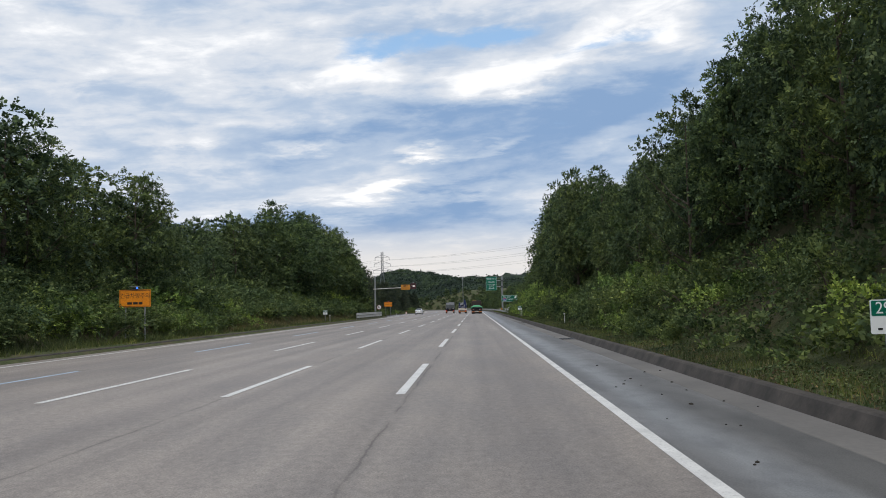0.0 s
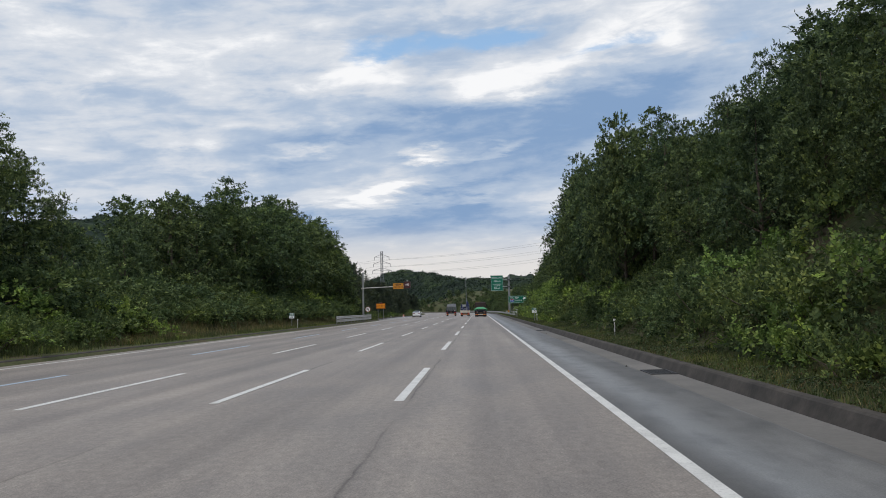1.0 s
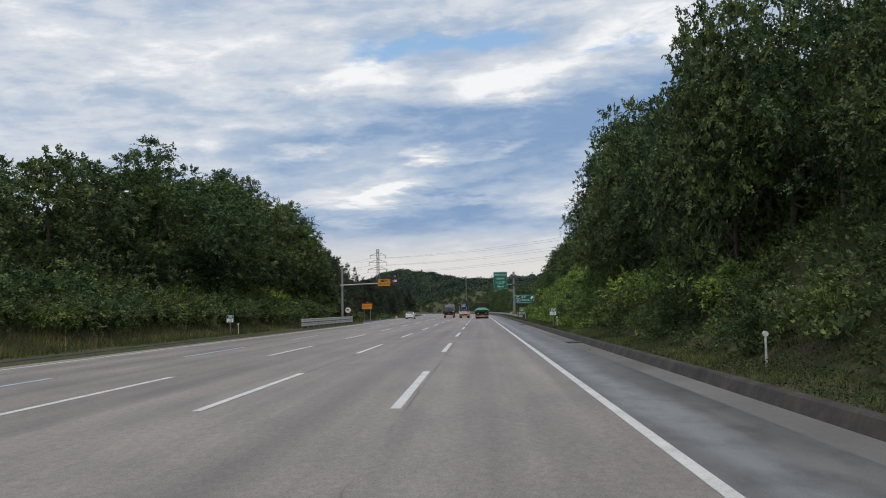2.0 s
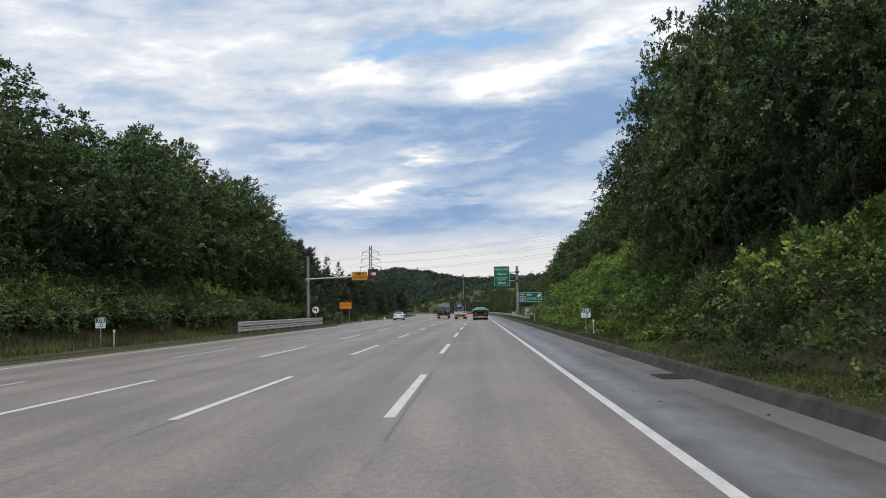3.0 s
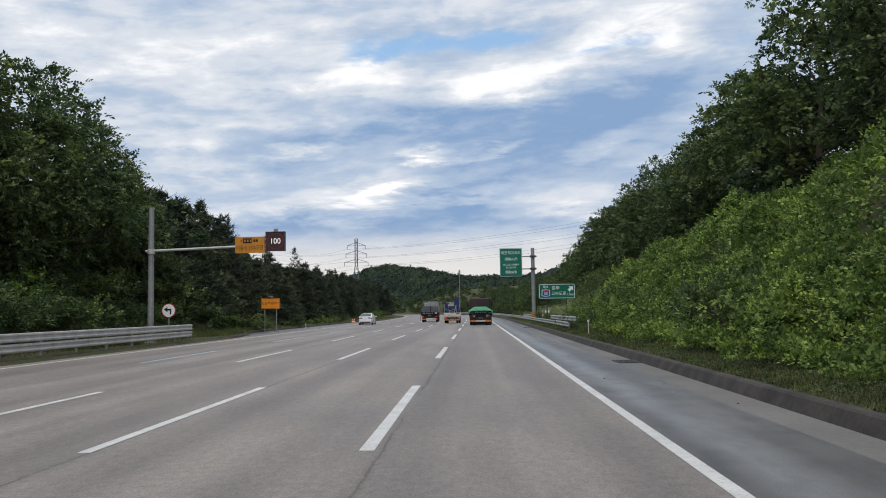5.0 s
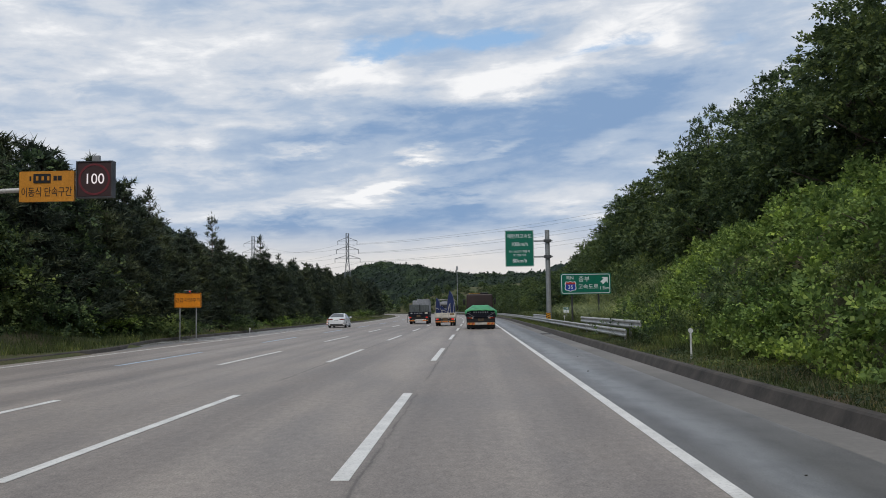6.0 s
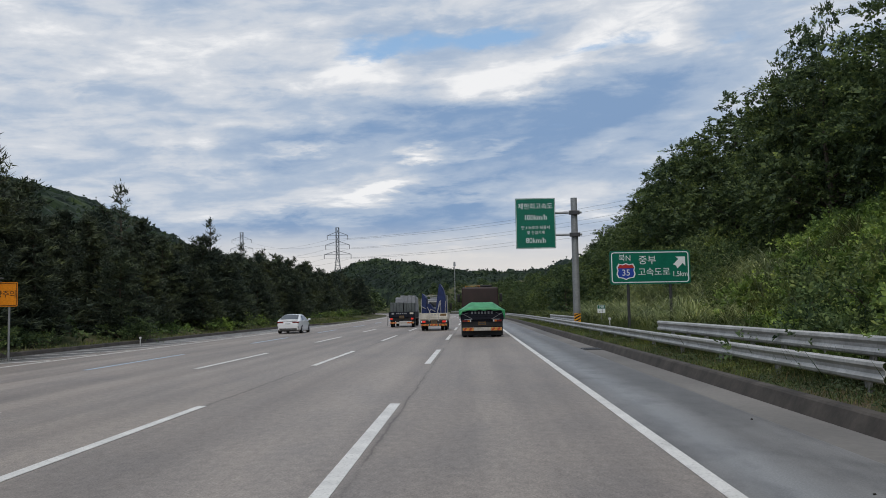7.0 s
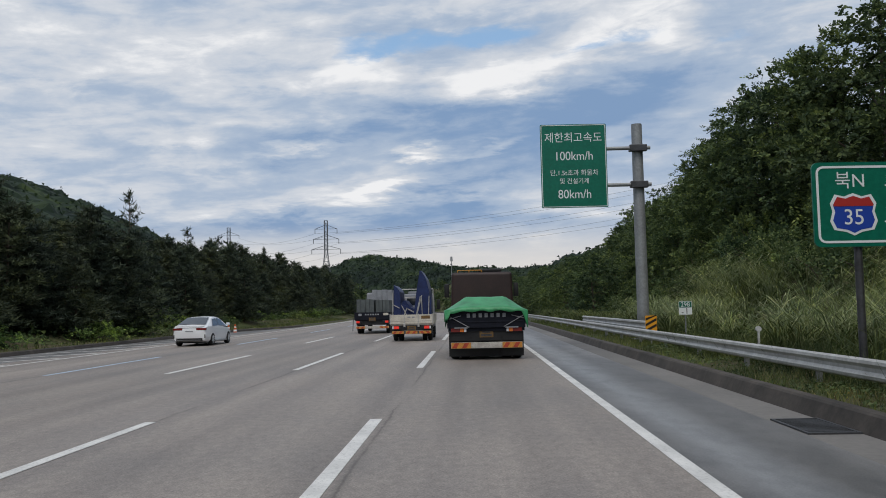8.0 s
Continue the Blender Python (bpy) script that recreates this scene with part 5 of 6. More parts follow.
# hazard marker at the end of the mast guardrail
hz = thing("hazard_marker", pose(6.1, 203.5, float(land(6.1, 203.5))), "yellow and black striped hazard plate on the guardrail end", "hazard marker")
HAZ_Y = mat("hazard_yellow", (0.75, 0.33, 0.02), 0.45)
part("post", rods(((0, 0.05, -0.1), (0, 0.05, 0.7), 0.03)), GREY_POLE, hz)
p = part("plate", plate(bmesh.new(), rounded(-0.2, 0.2, 0.4, 1.0, 0.02), -0.01, 0.01), HAZ_Y, hz)
for k in range(3):
    zc = 0.42 + 0.2 * k
    flat("stripe", [(-0.19, zc), (0.19, zc + 0.2), (0.19, min(0.99, zc + 0.29)), (-0.19, zc + 0.09)], -0.0145, SIGN_BLACK, p)

# traffic cones on the left margin
CONE = worn("orange_cone", (0.75, 0.13, 0.02), (0.6, 0.1, 0.02), 4.0, 0.5)
cone = None
for cxx, cyy in ((-19.75, 240.5), (-19.75, 242.4)):
    if cone is None:
        cone = thing("traffic_cone", pose(cxx, cyy, float(land(cxx, cyy))), "orange traffic cone with white bands", "traffic cone", "cones")
        c = part("cone_body", rods(((0, 0, 0.03), (0, 0, 1.0), 0.2, 0.05), sides=18), CONE, cone, smooth=True)
        part("base", boxes((-0.26, 0.26, -0.26, 0.26, 0, 0.05), bevel=0.012), BLACK, cone)
        for za, zb, ra, rb in ((0.42, 0.58, 0.142, 0.118), (0.72, 0.84, 0.096, 0.078)):
            part("band", rods(((0, 0, za), (0, 0, zb), ra, rb), sides=18), SIGN_WHITE, c)
    else:
        copy_thing(cone, pose(cxx, cyy, float(land(cxx, cyy))))

# gutter grates
grate = None
for gyy in (42.3, 83.6, 133.0, 183.9):
    if grate is None:
        grate = thing("drain_grate", pose(4.3, gyy, 0.0), "rusty dark steel drain grate in the gutter", "drain grate", "drain grates")
        part("frame", boxes((-0.34, 0.34, 0, 0.05, -0.01, 0.02), (-0.34, 0.34, 1.35, 1.4, -0.01, 0.02), (-0.34, -0.3, 0.05, 1.35, -0.01, 0.02), (0.3, 0.34, 0.05, 1.35, -0.01, 0.02)), DARK_STEEL, grate)
        # no hollow here: a thin black sheet gives the shade of the pit
        part("pit", boxes((-0.3, 0.3, 0.05, 1.35, -0.003, 0.002)), BLACK, grate, "flat black sheet standing in for the shaded pit below the bars")
        for k in range(12):
            part("bar", boxes((-0.3, 0.3, 0.09 + 0.105 * k, 0.135 + 0.105 * k, 0.003, 0.016)), DARK_STEEL, grate)
    else:
        copy_thing(grate, pose(4.3, gyy, 0.0))

# electricity pylons and lines
def pylon(x, y, top, z):
    ob = thing("electricity_pylon", pose(x, y, z), "distant grey steel lattice electricity pylon", "pylon", "pylons")
    bm = bmesh.new()
    w0, w1, hw = top * 0.085, top * 0.018, top * 0.62
    wid = lambda h: w0 + (w1 - w0) * min(1, h / hw)
    lev = [top * f for f in (0, 0.16, 0.3, 0.42, 0.52, 0.62, 0.72, 0.81, 0.9, 1.0)]
    for a, b in zip(lev, lev[1:]):
        ca = [(sx * wid(a), sy * wid(a), a) for sx, sy in ((-1, -1), (1, -1), (1, 1), (-1, 1))]
        cb = [(sx * wid(b), sy * wid(b), b) for sx, sy in ((-1, -1), (1, -1), (1, 1), (-1, 1))]
        for k in range(4):
            rod(bm, ca[k], cb[k], 0.10, sides=4)
            rod(bm, ca[k], cb[(k + 1) % 4], 0.045, sides=4)
            rod(bm, ca[(k + 1) % 4], cb[k], 0.045, sides=4)
            rod(bm, cb[k], cb[(k + 1) % 4], 0.045, sides=4)
    part("tower", bm, PYLON, ob)
    for f, r in ((0.66, 0.17), (0.78, 0.15), (0.9, 0.13)):
        bm = bmesh.new()
        for s in (-1, 1):
            rod(bm, (0, 0, top * f), (s * top * r, 0, top * f), 0.07, sides=4)
            rod(bm, (0, 0, top * (f + 0.05)), (s * top * r, 0, top * f), 0.09, sides=4)
            rod(bm, (s * top * r, 0, top * f), (s * top * r, 0, top * f - 1.6), 0.12, sides=5)
        part("crossarm", bm, PYLON, ob)
    return ob


PYLON = mat("pylon_steel", (0.16, 0.17, 0.18), 0.6, 0.4)
WIRE = mat("power_cable", (0.07, 0.075, 0.085), 0.6, 0.3)
PY = [(-51.0, 470.0, 30.0, 3.0), (-128.0, 618.0, 42.0, 4.0), (105.0, 392.0, 34.0, 14.0)]
for p in PY:
    pylon(*p)


def cable(a, b, sag):
    bm = bmesh.new()
    a, b = Vector(a), Vector(b)
    pts = [a.lerp(b, k / 16) - Vector((0, 0, sag * 4 * (k / 16) * (1 - k / 16))) for k in range(17)]
    across = (b - a).cross(Vector((0, 0, 1))).normalized() * 0.028
    rings = [[bm.verts.new(p + o) for o in (across, Vector((0, 0, 0.028)), -across, Vector((0, 0, -0.028)))] for p in pts]
    for p, q in zip(rings, rings[1:]):
        for k in range(4):
            bm.faces.new((p[k], p[(k + 1) % 4], q[(k + 1) % 4], q[k]))
    return tagged(part("power_cable", bm, WIRE), "thin dark overhead power cable between pylons", "power cable", "power cables")


for f, r in ((0.66, 0.17), (0.78, 0.15), (0.9, 0.13)):
    for s in (-1, 1):
        e = [(x + s * t * r, y, z + t * f - 1.6) for x, y, t, z in PY]
        cable(e[0], e[2], 4.0)
        cable(e[1], e[0], 3.5)

# tall lamp mast far ahead
lx, ly = -6.1, 430.0
lamp = thing("lamp_mast", pose(lx, ly, 0.0), "tall thin lamp mast beside the far road", "lamp mast")
part("pole", rods(((0, 0, -0.3), (0, 0, 15.5), 0.17, 0.1), sides=10), GREY_POLE, lamp)
part("lamp_head", rods(((0, 0, 15.5), (0, 0, 16.9), 0.45, 0.3), sides=10), GREY_POLE, lamp)

# far apartment blocks
FLATS = worn("pale_building_wall", (0.55, 0.56, 0.58), (0.47, 0.48, 0.5), 0.05, 0.8, 0, 0.0)
PANE = mat("dark_window_pane", (0.12, 0.14, 0.17), 0.2)
for bx, by, bw, bh in ((64, 1500, 10, 44), (79, 1520, 10, 38)):
    apt = thing("apartment_building", pose(bx, by, 10), "distant pale high-rise apartment building", "building", "far buildings")
    part("wall", boxes((-bw / 2, bw / 2, 0, 14, 0, bh)), FLATS, apt)
    part("roof", boxes((-bw / 2 - 0.4, bw / 2 + 0.4, -0.4, 14.4, bh, bh + 1.2), (-3, 3, 4, 10, bh + 1.2, bh + 4)), FLATS, apt)
    me = None
    for k in range(int(bh / 6)):
        for c in (-0.3, 0.0, 0.3):
            if me is None:
                bm = boxes((-bw * 0.1, bw * 0.1, -0.15, 0.05, 0, 2.6))
                me = bpy.data.meshes.new("window")
                bm.to_mesh(me)
                bm.free()
                me.materials.append(PANE)
            o = new("window", me)
            o.location, o.parent = (c * bw, 0, 3 + 6 * k), apt


# clods of earth dropped on the shoulder
def clod(seed):
    rng = random.Random(seed)
    bm = bmesh.new()
    bmesh.ops.create_icosphere(bm, subdivisions=1, radius=1.0)
    for v in bm.verts:
        v.co *= 0.7 + 0.5 * rng.random()
        v.co.z = max(v.co.z * 0.7, -0.25)
    return bm


crng = random.Random(90)
for k in range(34):
    cy = 6 + 16 * crng.random() if k < 20 else 22 + 150 * crng.random()
    cx = 2.5 + 1.9 * crng.random()
    r = 0.016 + 0.022 * crng.random() ** 2
    ob = part("dirt_clod", clod(900 + k), CLOD)
    ob.matrix_basis = pose(cx, cy, r * 0.22, rz=360 * crng.random()) @ Matrix.Diagonal((r * 1.3, r, r, 1))
    tagged(ob, "small dark clod of earth on the shoulder", "clod", "clods on the shoulder")


# ---- vehicles ----
def wheel(parent, x, y, r, w, rim_mat, side):
    """Tyre with a recessed rim; side: +1 faces right."""
    bm = bmesh.new()
    prof = [(0.0, 0.62), (0.06, 0.64), (0.02, 0.9), (0.1, 0.97), (0.25, 1.0), (0.75, 1.0), (0.9, 0.97), (0.98, 0.9), (0.94, 0.64), (1.0, 0.62)]
    n, rings = 26, []
    for px, pr in prof:
        rings.append([bm.verts.new((x - w / 2 + px * w, y + r * pr * math.cos(6.28318 * k / n), r + r * pr * math.sin(6.28318 * k / n))) for k in range(n)])
    for a, b in zip(rings, rings[1:]):
        for k in range(n):
            bm.faces.new((a[k], a[(k + 1) % n], b[(k + 1) % n], b[k]))
    t = part("wheel", bm, RUBBER, parent, "black rubber tyre", smooth=True)
    xo = x + side * w * 0.38
    bm = rods(((xo - side * 0.05, y, r), (xo, y, r), 0.62 * r), sides=24)
    for k in range(10):
        a = 6.28318 * k / 10
        rod(bm, (xo, y + 0.1 * r * math.cos(a), r + 0.1 * r * math.sin(a)), (xo + side * 0.012, y + 0.58 * r * math.cos(a), r + 0.58 * r * math.sin(a)), 0.035 * r / 0.3, sides=5)
    rod(bm, (xo, y, r), (xo + side * 0.04, y, r), 0.16 * r, sides=10)
    part("rim", bm, rim_mat, t, "metal wheel rim", smooth=True)
    return t


NAVY = worn("dark_navy_paint", (0.011, 0.013, 0.023), (0.006, 0.007, 0.011), 3.0, 0.6, 0, 0.05, 0.2)
MAROON = worn("dark_brown_cab_paint", (0.040, 0.020, 0.018), (0.026, 0.014, 0.013), 1.5, 0.5, 0, 0.03)
CREAM = worn("cream_tailgate_paint", (0.70, 0.66, 0.57), (0.46, 0.42, 0.35), 2.5, 0.5)
REFL_Y = worn("yellow_reflector", (0.66, 0.30, 0.05), (0.44, 0.2, 0.05), 6.0, 0.45)
REFL_R = worn("red_reflector", (0.5, 0.07, 0.035), (0.32, 0.05, 0.03), 6.0, 0.45)
WHITE_BAR = worn("dirty_white_bumper", (0.56, 0.53, 0.48), (0.30, 0.27, 0.24), 5.0, 0.5)
PLATE_Y = worn("yellow_number_plate", (0.20, 0.115, 0.035), (0.12, 0.07, 0.03), 6.0, 0.6)
CAR_WHITE = mat("white_car_paint", (0.80, 0.81, 0.82), 0.18, 0, 0.5)
GLASS = glass_mat("tinted_glass")
BLUE_TARP = worn("blue_tarpaulin", (0.018, 0.034, 0.125), (0.010, 0.019, 0.07), 3.0, 0.5, 0, 0.3)
GREEN_TARP = worn("green_tarpaulin", (0.055, 0.34, 0.135), (0.026, 0.19, 0.07), 2.2, 0.45, 0, 0.3, 0.5)
LOAD_GREY = worn("grey_panel_load", (0.30, 0.31, 0.33), (0.22, 0.225, 0.24), 3.0, 0.6)
LOAD_DARK = worn("dark_grey_panel_load", (0.11, 0.125, 0.125), (0.07, 0.08, 0.08), 3.0, 0.6)
ALLOY = mat("alloy_rim", (0.45, 0.46, 0.47), 0.3, 0.8)


def stripes(parent, x0, x1, z0, z1, y, lean):
    """A yellow panel with slanted red bands."""
    p = part("warning_panel", plate(bmesh.new(), rounded(x0, x1, z0, z1, 0.01), y - 0.006, y), REFL_Y, parent, "yellow and red striped reflector")
    n = max(2, int(round((x1 - x0) / 0.26)))
    w = (x1 - x0) / n
    for k in range(n):
        a = x0 + k * w + 0.02
        s = 0.1 * lean
        q = [(a + max(0, -s), z0 + 0.01), (a + w * 0.45 + max(0, -s), z0 + 0.01), (a + w * 0.45 + max(0, s), z1 - 0.01), (a + max(0, s), z1 - 0.01)]
        flat("stripe", [(min(x1 - 0.01, u), v) for u, v in q], y - 0.0105, REFL_R, p)


def number_plate(parent, x, z, y, w=0.5):
    p = part("number_plate", plate(bmesh.new(), rounded(x - w / 2, x + w / 2, z - 0.12, z + 0.12, 0.015), y - 0.012, y), PLATE_Y, parent, "yellow plate with unreadable marks")
    for a, c, zz, h in ((-0.3, 0.3, 0.05, 0.04), (-0.38, 0.38, -0.05, 0.07)):
        flat("plate_bar", [(x + a * w, z + zz - h / 2), (x + c * w, z + zz - h / 2), (x + c * w, z + zz + h / 2), (x + a * w, z + zz + h / 2)], y - 0.0165, DARK_STEEL, p)


def cab(parent, y, w, z0, z1, deep, material):
    """A cab-over body: rounded box, tapering a little to the roof."""
    bm = bmesh.new()
    box(bm, -w / 2, w / 2, y, y + deep, z0, z1)
    for v in bm.verts:
        if v.co.z > (z0 + z1) / 2:
            v.co.x *= 0.95
            v.co.y += 0.05 if v.co.y < y + deep / 2 else -0.25
    bmesh.ops.bevel(bm, geom=list(bm.edges), offset=0.14, segments=4, affect="EDGES", profile=0.6)
    c = part("cab", bm, material, parent, smooth=True)
    part("windscreen", boxes((-w * 0.42, w * 0.42, y + deep - 0.02, y + deep + 0.012, z0 + (z1 - z0) * 0.5, z0 + (z1 - z0) * 0.86), bevel=0.02), GLASS, c)
    return c


def chassis(parent, length, z):
    part("frame_rail", boxes((-0.45, -0.37, 0.35, length, z - 0.25, z)), BLACK, parent)
    part("frame_rail", boxes((0.37, 0.45, 0.35, length, z - 0.25, z)), BLACK, parent)


def truck_mirror(parent, x, y, z, side):
    m = part("mirror", boxes((x - 0.1, x + 0.1, y, y + 0.16, z - 0.3, z + 0.25), bevel=0.04), BLACK, parent, "black door mirror", smooth=True)
    for a, b in ((0.2, 0.3), (-0.25, -0.3)):
        part("mirror_arm", rods(((x, y + 0.08, z + a), (x - side * 0.3, y - 0.05, z + b), 0.02), sides=6), BLACK, m)


# cargo truck with a green tarpaulin, in the camera's lane
gt = thing("cargo_truck", pose(0.17, 200.1, 0, 0, 0, 0.3), "dark cargo truck with a green tarpaulin over its load", "truck", "vehicles on the road")
for sx in (-1, 1):
    for yy in (1.15, 2.45):
        wheel(gt, sx * 1.02, yy, 0.5, 0.30, DARK_STEEL, sx)
        wheel(gt, sx * 0.68, yy, 0.5, 0.30, DARK_STEEL, sx)
    wheel(gt, sx * 1.03, 7.2, 0.5, 0.30, DARK_STEEL, sx)
part("axle", rods(((-0.95, 1.15, 0.5), (0.95, 1.15, 0.5), 0.09), ((-0.95, 2.45, 0.5), (0.95, 2.45, 0.5), 0.09)), BLACK, gt)
chassis(gt, 8.0, 0.98)
bed = part("cargo_bed", boxes((-1.22, 1.22, 0.05, 5.9, 0.92, 1.02), (-1.25, -1.19, 0.05, 5.9, 1.02, 1.58), (1.19, 1.25, 0.05, 5.9, 1.02, 1.58), (-1.19, 1.19, 5.84, 5.9, 1.02, 1.66), bevel=0.008), NAVY, gt)
gate = part("tailgate", boxes((-1.24, 1.24, -0.02, 0.05, 1.03, 1.6), (-1.24, 1.24, -0.05, -0.02, 1.54, 1.6), (-1.24, -1.17, -0.05, -0.02, 1.03, 1.54), (1.17, 1.24, -0.05, -0.02, 1.03, 1.54), (-1.17, 1.17, -0.04, -0.02, 1.2, 1.24), bevel=0.008), NAVY, gt, "dark navy steel tailgate")
for k in range(7):  # row of pale marks where the maker's name stands
    a = -0.62 + 0.19 * k
    flat("maker_mark", rounded(a, a + 0.105, 1.36, 1.49, 0.012), -0.0245, LOAD_GREY, gate)
for a in (-1.0, 0.62):
    part("hinge_bar", boxes((a - 0.02, a + 0.4, -0.04, -0.02, 1.02, 1.055)), LOAD_GREY, gate)
for sx in (-1, 1):
    part("rope", rods(((sx * 1.2, -0.06, 1.42), (sx * 0.55, -0.05, 1.05), 0.012), ((sx * 1.2, -0.06, 1.32), (sx * 0.8, -0.05, 1.42), 0.012), sides=6), LOAD_GREY, gt)
part("rear_crossmember", boxes((-1.15, 1.15, 0.1, 0.3, 0.62, 0.92)), BLACK, gt)
for sx in (-1, 1):
    l = part("tail_lamp", boxes((sx * 0.88 - 0.26, sx * 0.88 + 0.26, 0.02, 0.1, 0.89, 1.05), bevel=0.012), BLACK, gt, "tail lamp cluster in a black housing")
    part("lens", boxes((sx * 0.99 - 0.14, sx * 0.99 + 0.14, 0.0, 0.019, 0.905, 1.035)), LENS_RED, l, "red lens")
    part("lens", boxes((sx * 0.78 - 0.06, sx * 0.78 + 0.06, 0.0, 0.019, 0.905, 1.035)), LENS_ORANGE, l, "orange lens")
    part("lens", boxes((sx * 0.675 - 0.035, sx * 0.675 + 0.035, 0.0, 0.019, 0.905, 1.05)), LENS_WHITE, l, "clear reversing lens")
number_plate(gt, 0.0, 0.84, 0.09, 0.44)
bar = part("bumper", boxes((-1.14, 1.14, 0.0, 0.1, 0.38, 0.57), bevel=0.012), WHITE_BAR, gt, "dirty white rear bumper bar")
stripes(bar, -1.13, -0.5, 0.385, 0.565, -0.001, 1)
stripes(bar, 0.5, 1.13, 0.385, 0.565, -0.001, 1)
for sx in (-1, 1):
    part("bumper_strut", boxes((sx * 0.5 - 0.04, sx * 0.5 + 0.04, 0.1, 0.18, 0.45, 0.75)), BLACK, gt)
    part("mudguard", boxes((sx * 0.85 - 0.36, sx * 0.85 + 0.36, 0.5, 0.53, 0.1, 0.9)), BLACK, gt, "black rubber mud flap")
# black sheet added to give the deep shade between the wheels
part("underrun_flap", boxes((-0.52, 0.52, 0.62, 0.65, 0.1, 0.62)), BLACK, gt, "black sheet standing in for the shade between the wheels")
# tarpaulin: swollen over the load, hanging over the sides and the tailgate in folds
N, M = 30, 44
vs, fs = [], []
for j in range(M + 1):
    v = j / M
    yy = -0.12 + 6.05 * v
    for i in range(N + 1):
        u = i / N * 2 - 1
        edge = min(1, (1 - abs(u)) / 0.5)
        endf = min(1, v / 0.16) * min(1, (1 - v) / 0.08)
        swell = edge * (0.2 + 0.8 * endf)
        fold = 0.03 * noise.noise((u * 2.5, v * 5, 1.0)) + 0.018 * noise.noise((u * 8, v * 16, 4.0)) + 0.012 * abs(noise.noise((u * 5 + v * 9, v * 3, 7.0)))
        zz = 1.6 + 0.42 * swell + fold
        xx = u * 1.30
        if abs(u) > 0.93:
            k = (abs(u) - 0.93) / 0.07
            xx = math.copysign(1.27 + 0.05 * math.sin(v * 40) + 0.03, u)
            zz = 1.6 - (0.3 + 0.26 * max(0, 1 - v * 6)) * k * (0.85 + 0.2 * math.sin(v * 9 + u)) + fold
        vs.append((xx, yy, zz))
for j in range(M):
    for i in range(N):
        a = j * (N + 1) + i
        fs.append((a, a + 1, a + N + 2, a + N + 1))
k0 = len(vs)
for i in range(N + 1):
    u = i / N * 2 - 1
    drop = 0.07 + 0.025 * math.sin(u * 14) + (0.44 if abs(u) > 0.9 else 0.08 * (abs(u) - 0.4) if abs(u) > 0.4 else 0)
    x, y, z = vs[i]
    vs.append((x * 1.01, y - 0.05 - 0.02 * math.sin(u * 21), 1.06 + 0.03 * math.sin(u * 30) if abs(u) > 0.9 else min(z, 1.63) - drop))
for i in range(N):
    fs.append((i + 1, i, k0 + i, k0 + i + 1))
tarp = solid("tarpaulin", vs, fs, GREEN_TARP, gt, "crumpled green tarpaulin", smooth=True)
tarp.modifiers.new("thickness", "SOLIDIFY").thickness = 0.012
c = cab(gt, 6.2, 2.5, 0.75, 3.06, 2.0, MAROON)
part("roof_rack", rods(((-0.95, 6.4, 3.14), (0.0, 6.4, 3.14), 0.018), ((-0.95, 6.4, 3.05), (-0.95, 6.4, 3.14), 0.018), ((-0.5, 6.4, 3.05), (-0.5, 6.4, 3.14), 0.018), ((0.0, 6.4, 3.05), (0.0, 6.4, 3.14), 0.018), sides=6), REFL_Y, c, "yellow roof rail")
part("wind_deflector", boxes((-0.15, 0.8, 6.5, 7.2, 3.06, 3.2), bevel=0.04), BLACK, c, smooth=True)
truck_mirror(gt, -1.42, 7.7, 2.4, -1)
truck_mirror(gt, 1.42, 7.7, 2.4, 1)

# flatbed truck carrying blue-sheeted frames
bt = thing("flatbed_truck", pose(-3.38, 216.4, 0, 0, 0, 0.3), "cream flatbed truck loaded with upright blue frames", "truck", "vehicles on the road")
for sx in (-1, 1):
    wheel(bt, sx * 0.9, 1.3, 0.42, 0.24, DARK_STEEL, sx)
    wheel(bt, sx * 0.62, 1.3, 0.42, 0.24, DARK_STEEL, sx)
    wheel(bt, sx * 0.9, 5.3, 0.42, 0.24, DARK_STEEL, sx)
part("axle", rods(((-0.9, 1.3, 0.42), (0.9, 1.3, 0.42), 0.08)), BLACK, bt)
chassis(bt, 6.2, 0.85)
part("cargo_bed", boxes((-1.08, 1.08, 0.05, 4.6, 0.82, 0.92), (-1.12, -1.07, 0.05, 4.6, 0.92, 1.38), (1.07, 1.12, 0.05, 4.6, 0.92, 1.38), bevel=0.008), CREAM, bt)
g = part("tailgate", boxes((-1.11, 1.11, 0.0, 0.05, 0.9, 1.36), (-1.11, 1.11, -0.015, 0.0, 1.04, 1.07), bevel=0.006), CREAM, bt, "cream drop tailgate")
for a in (-1.08, -0.36, 0.36, 1.08):
    part("stake", boxes((a - 0.03, a + 0.03, -0.04, -0.016, 0.88, 1.4)), STEEL, g)
for a in (-0.2, 0.02):
    flat("marking", rounded(a, a + 0.15, 1.2, 1.26, 0.01), -0.0045, LOAD_GREY, g)
flat("marking", rounded(0.5, 0.95, 1.14, 1.3, 0.01), -0.0045, PLATE_Y, g)
part("rear_crossmember", boxes((-1.05, 1.05, 0.08, 0.25, 0.55, 0.82)), BLACK, bt)
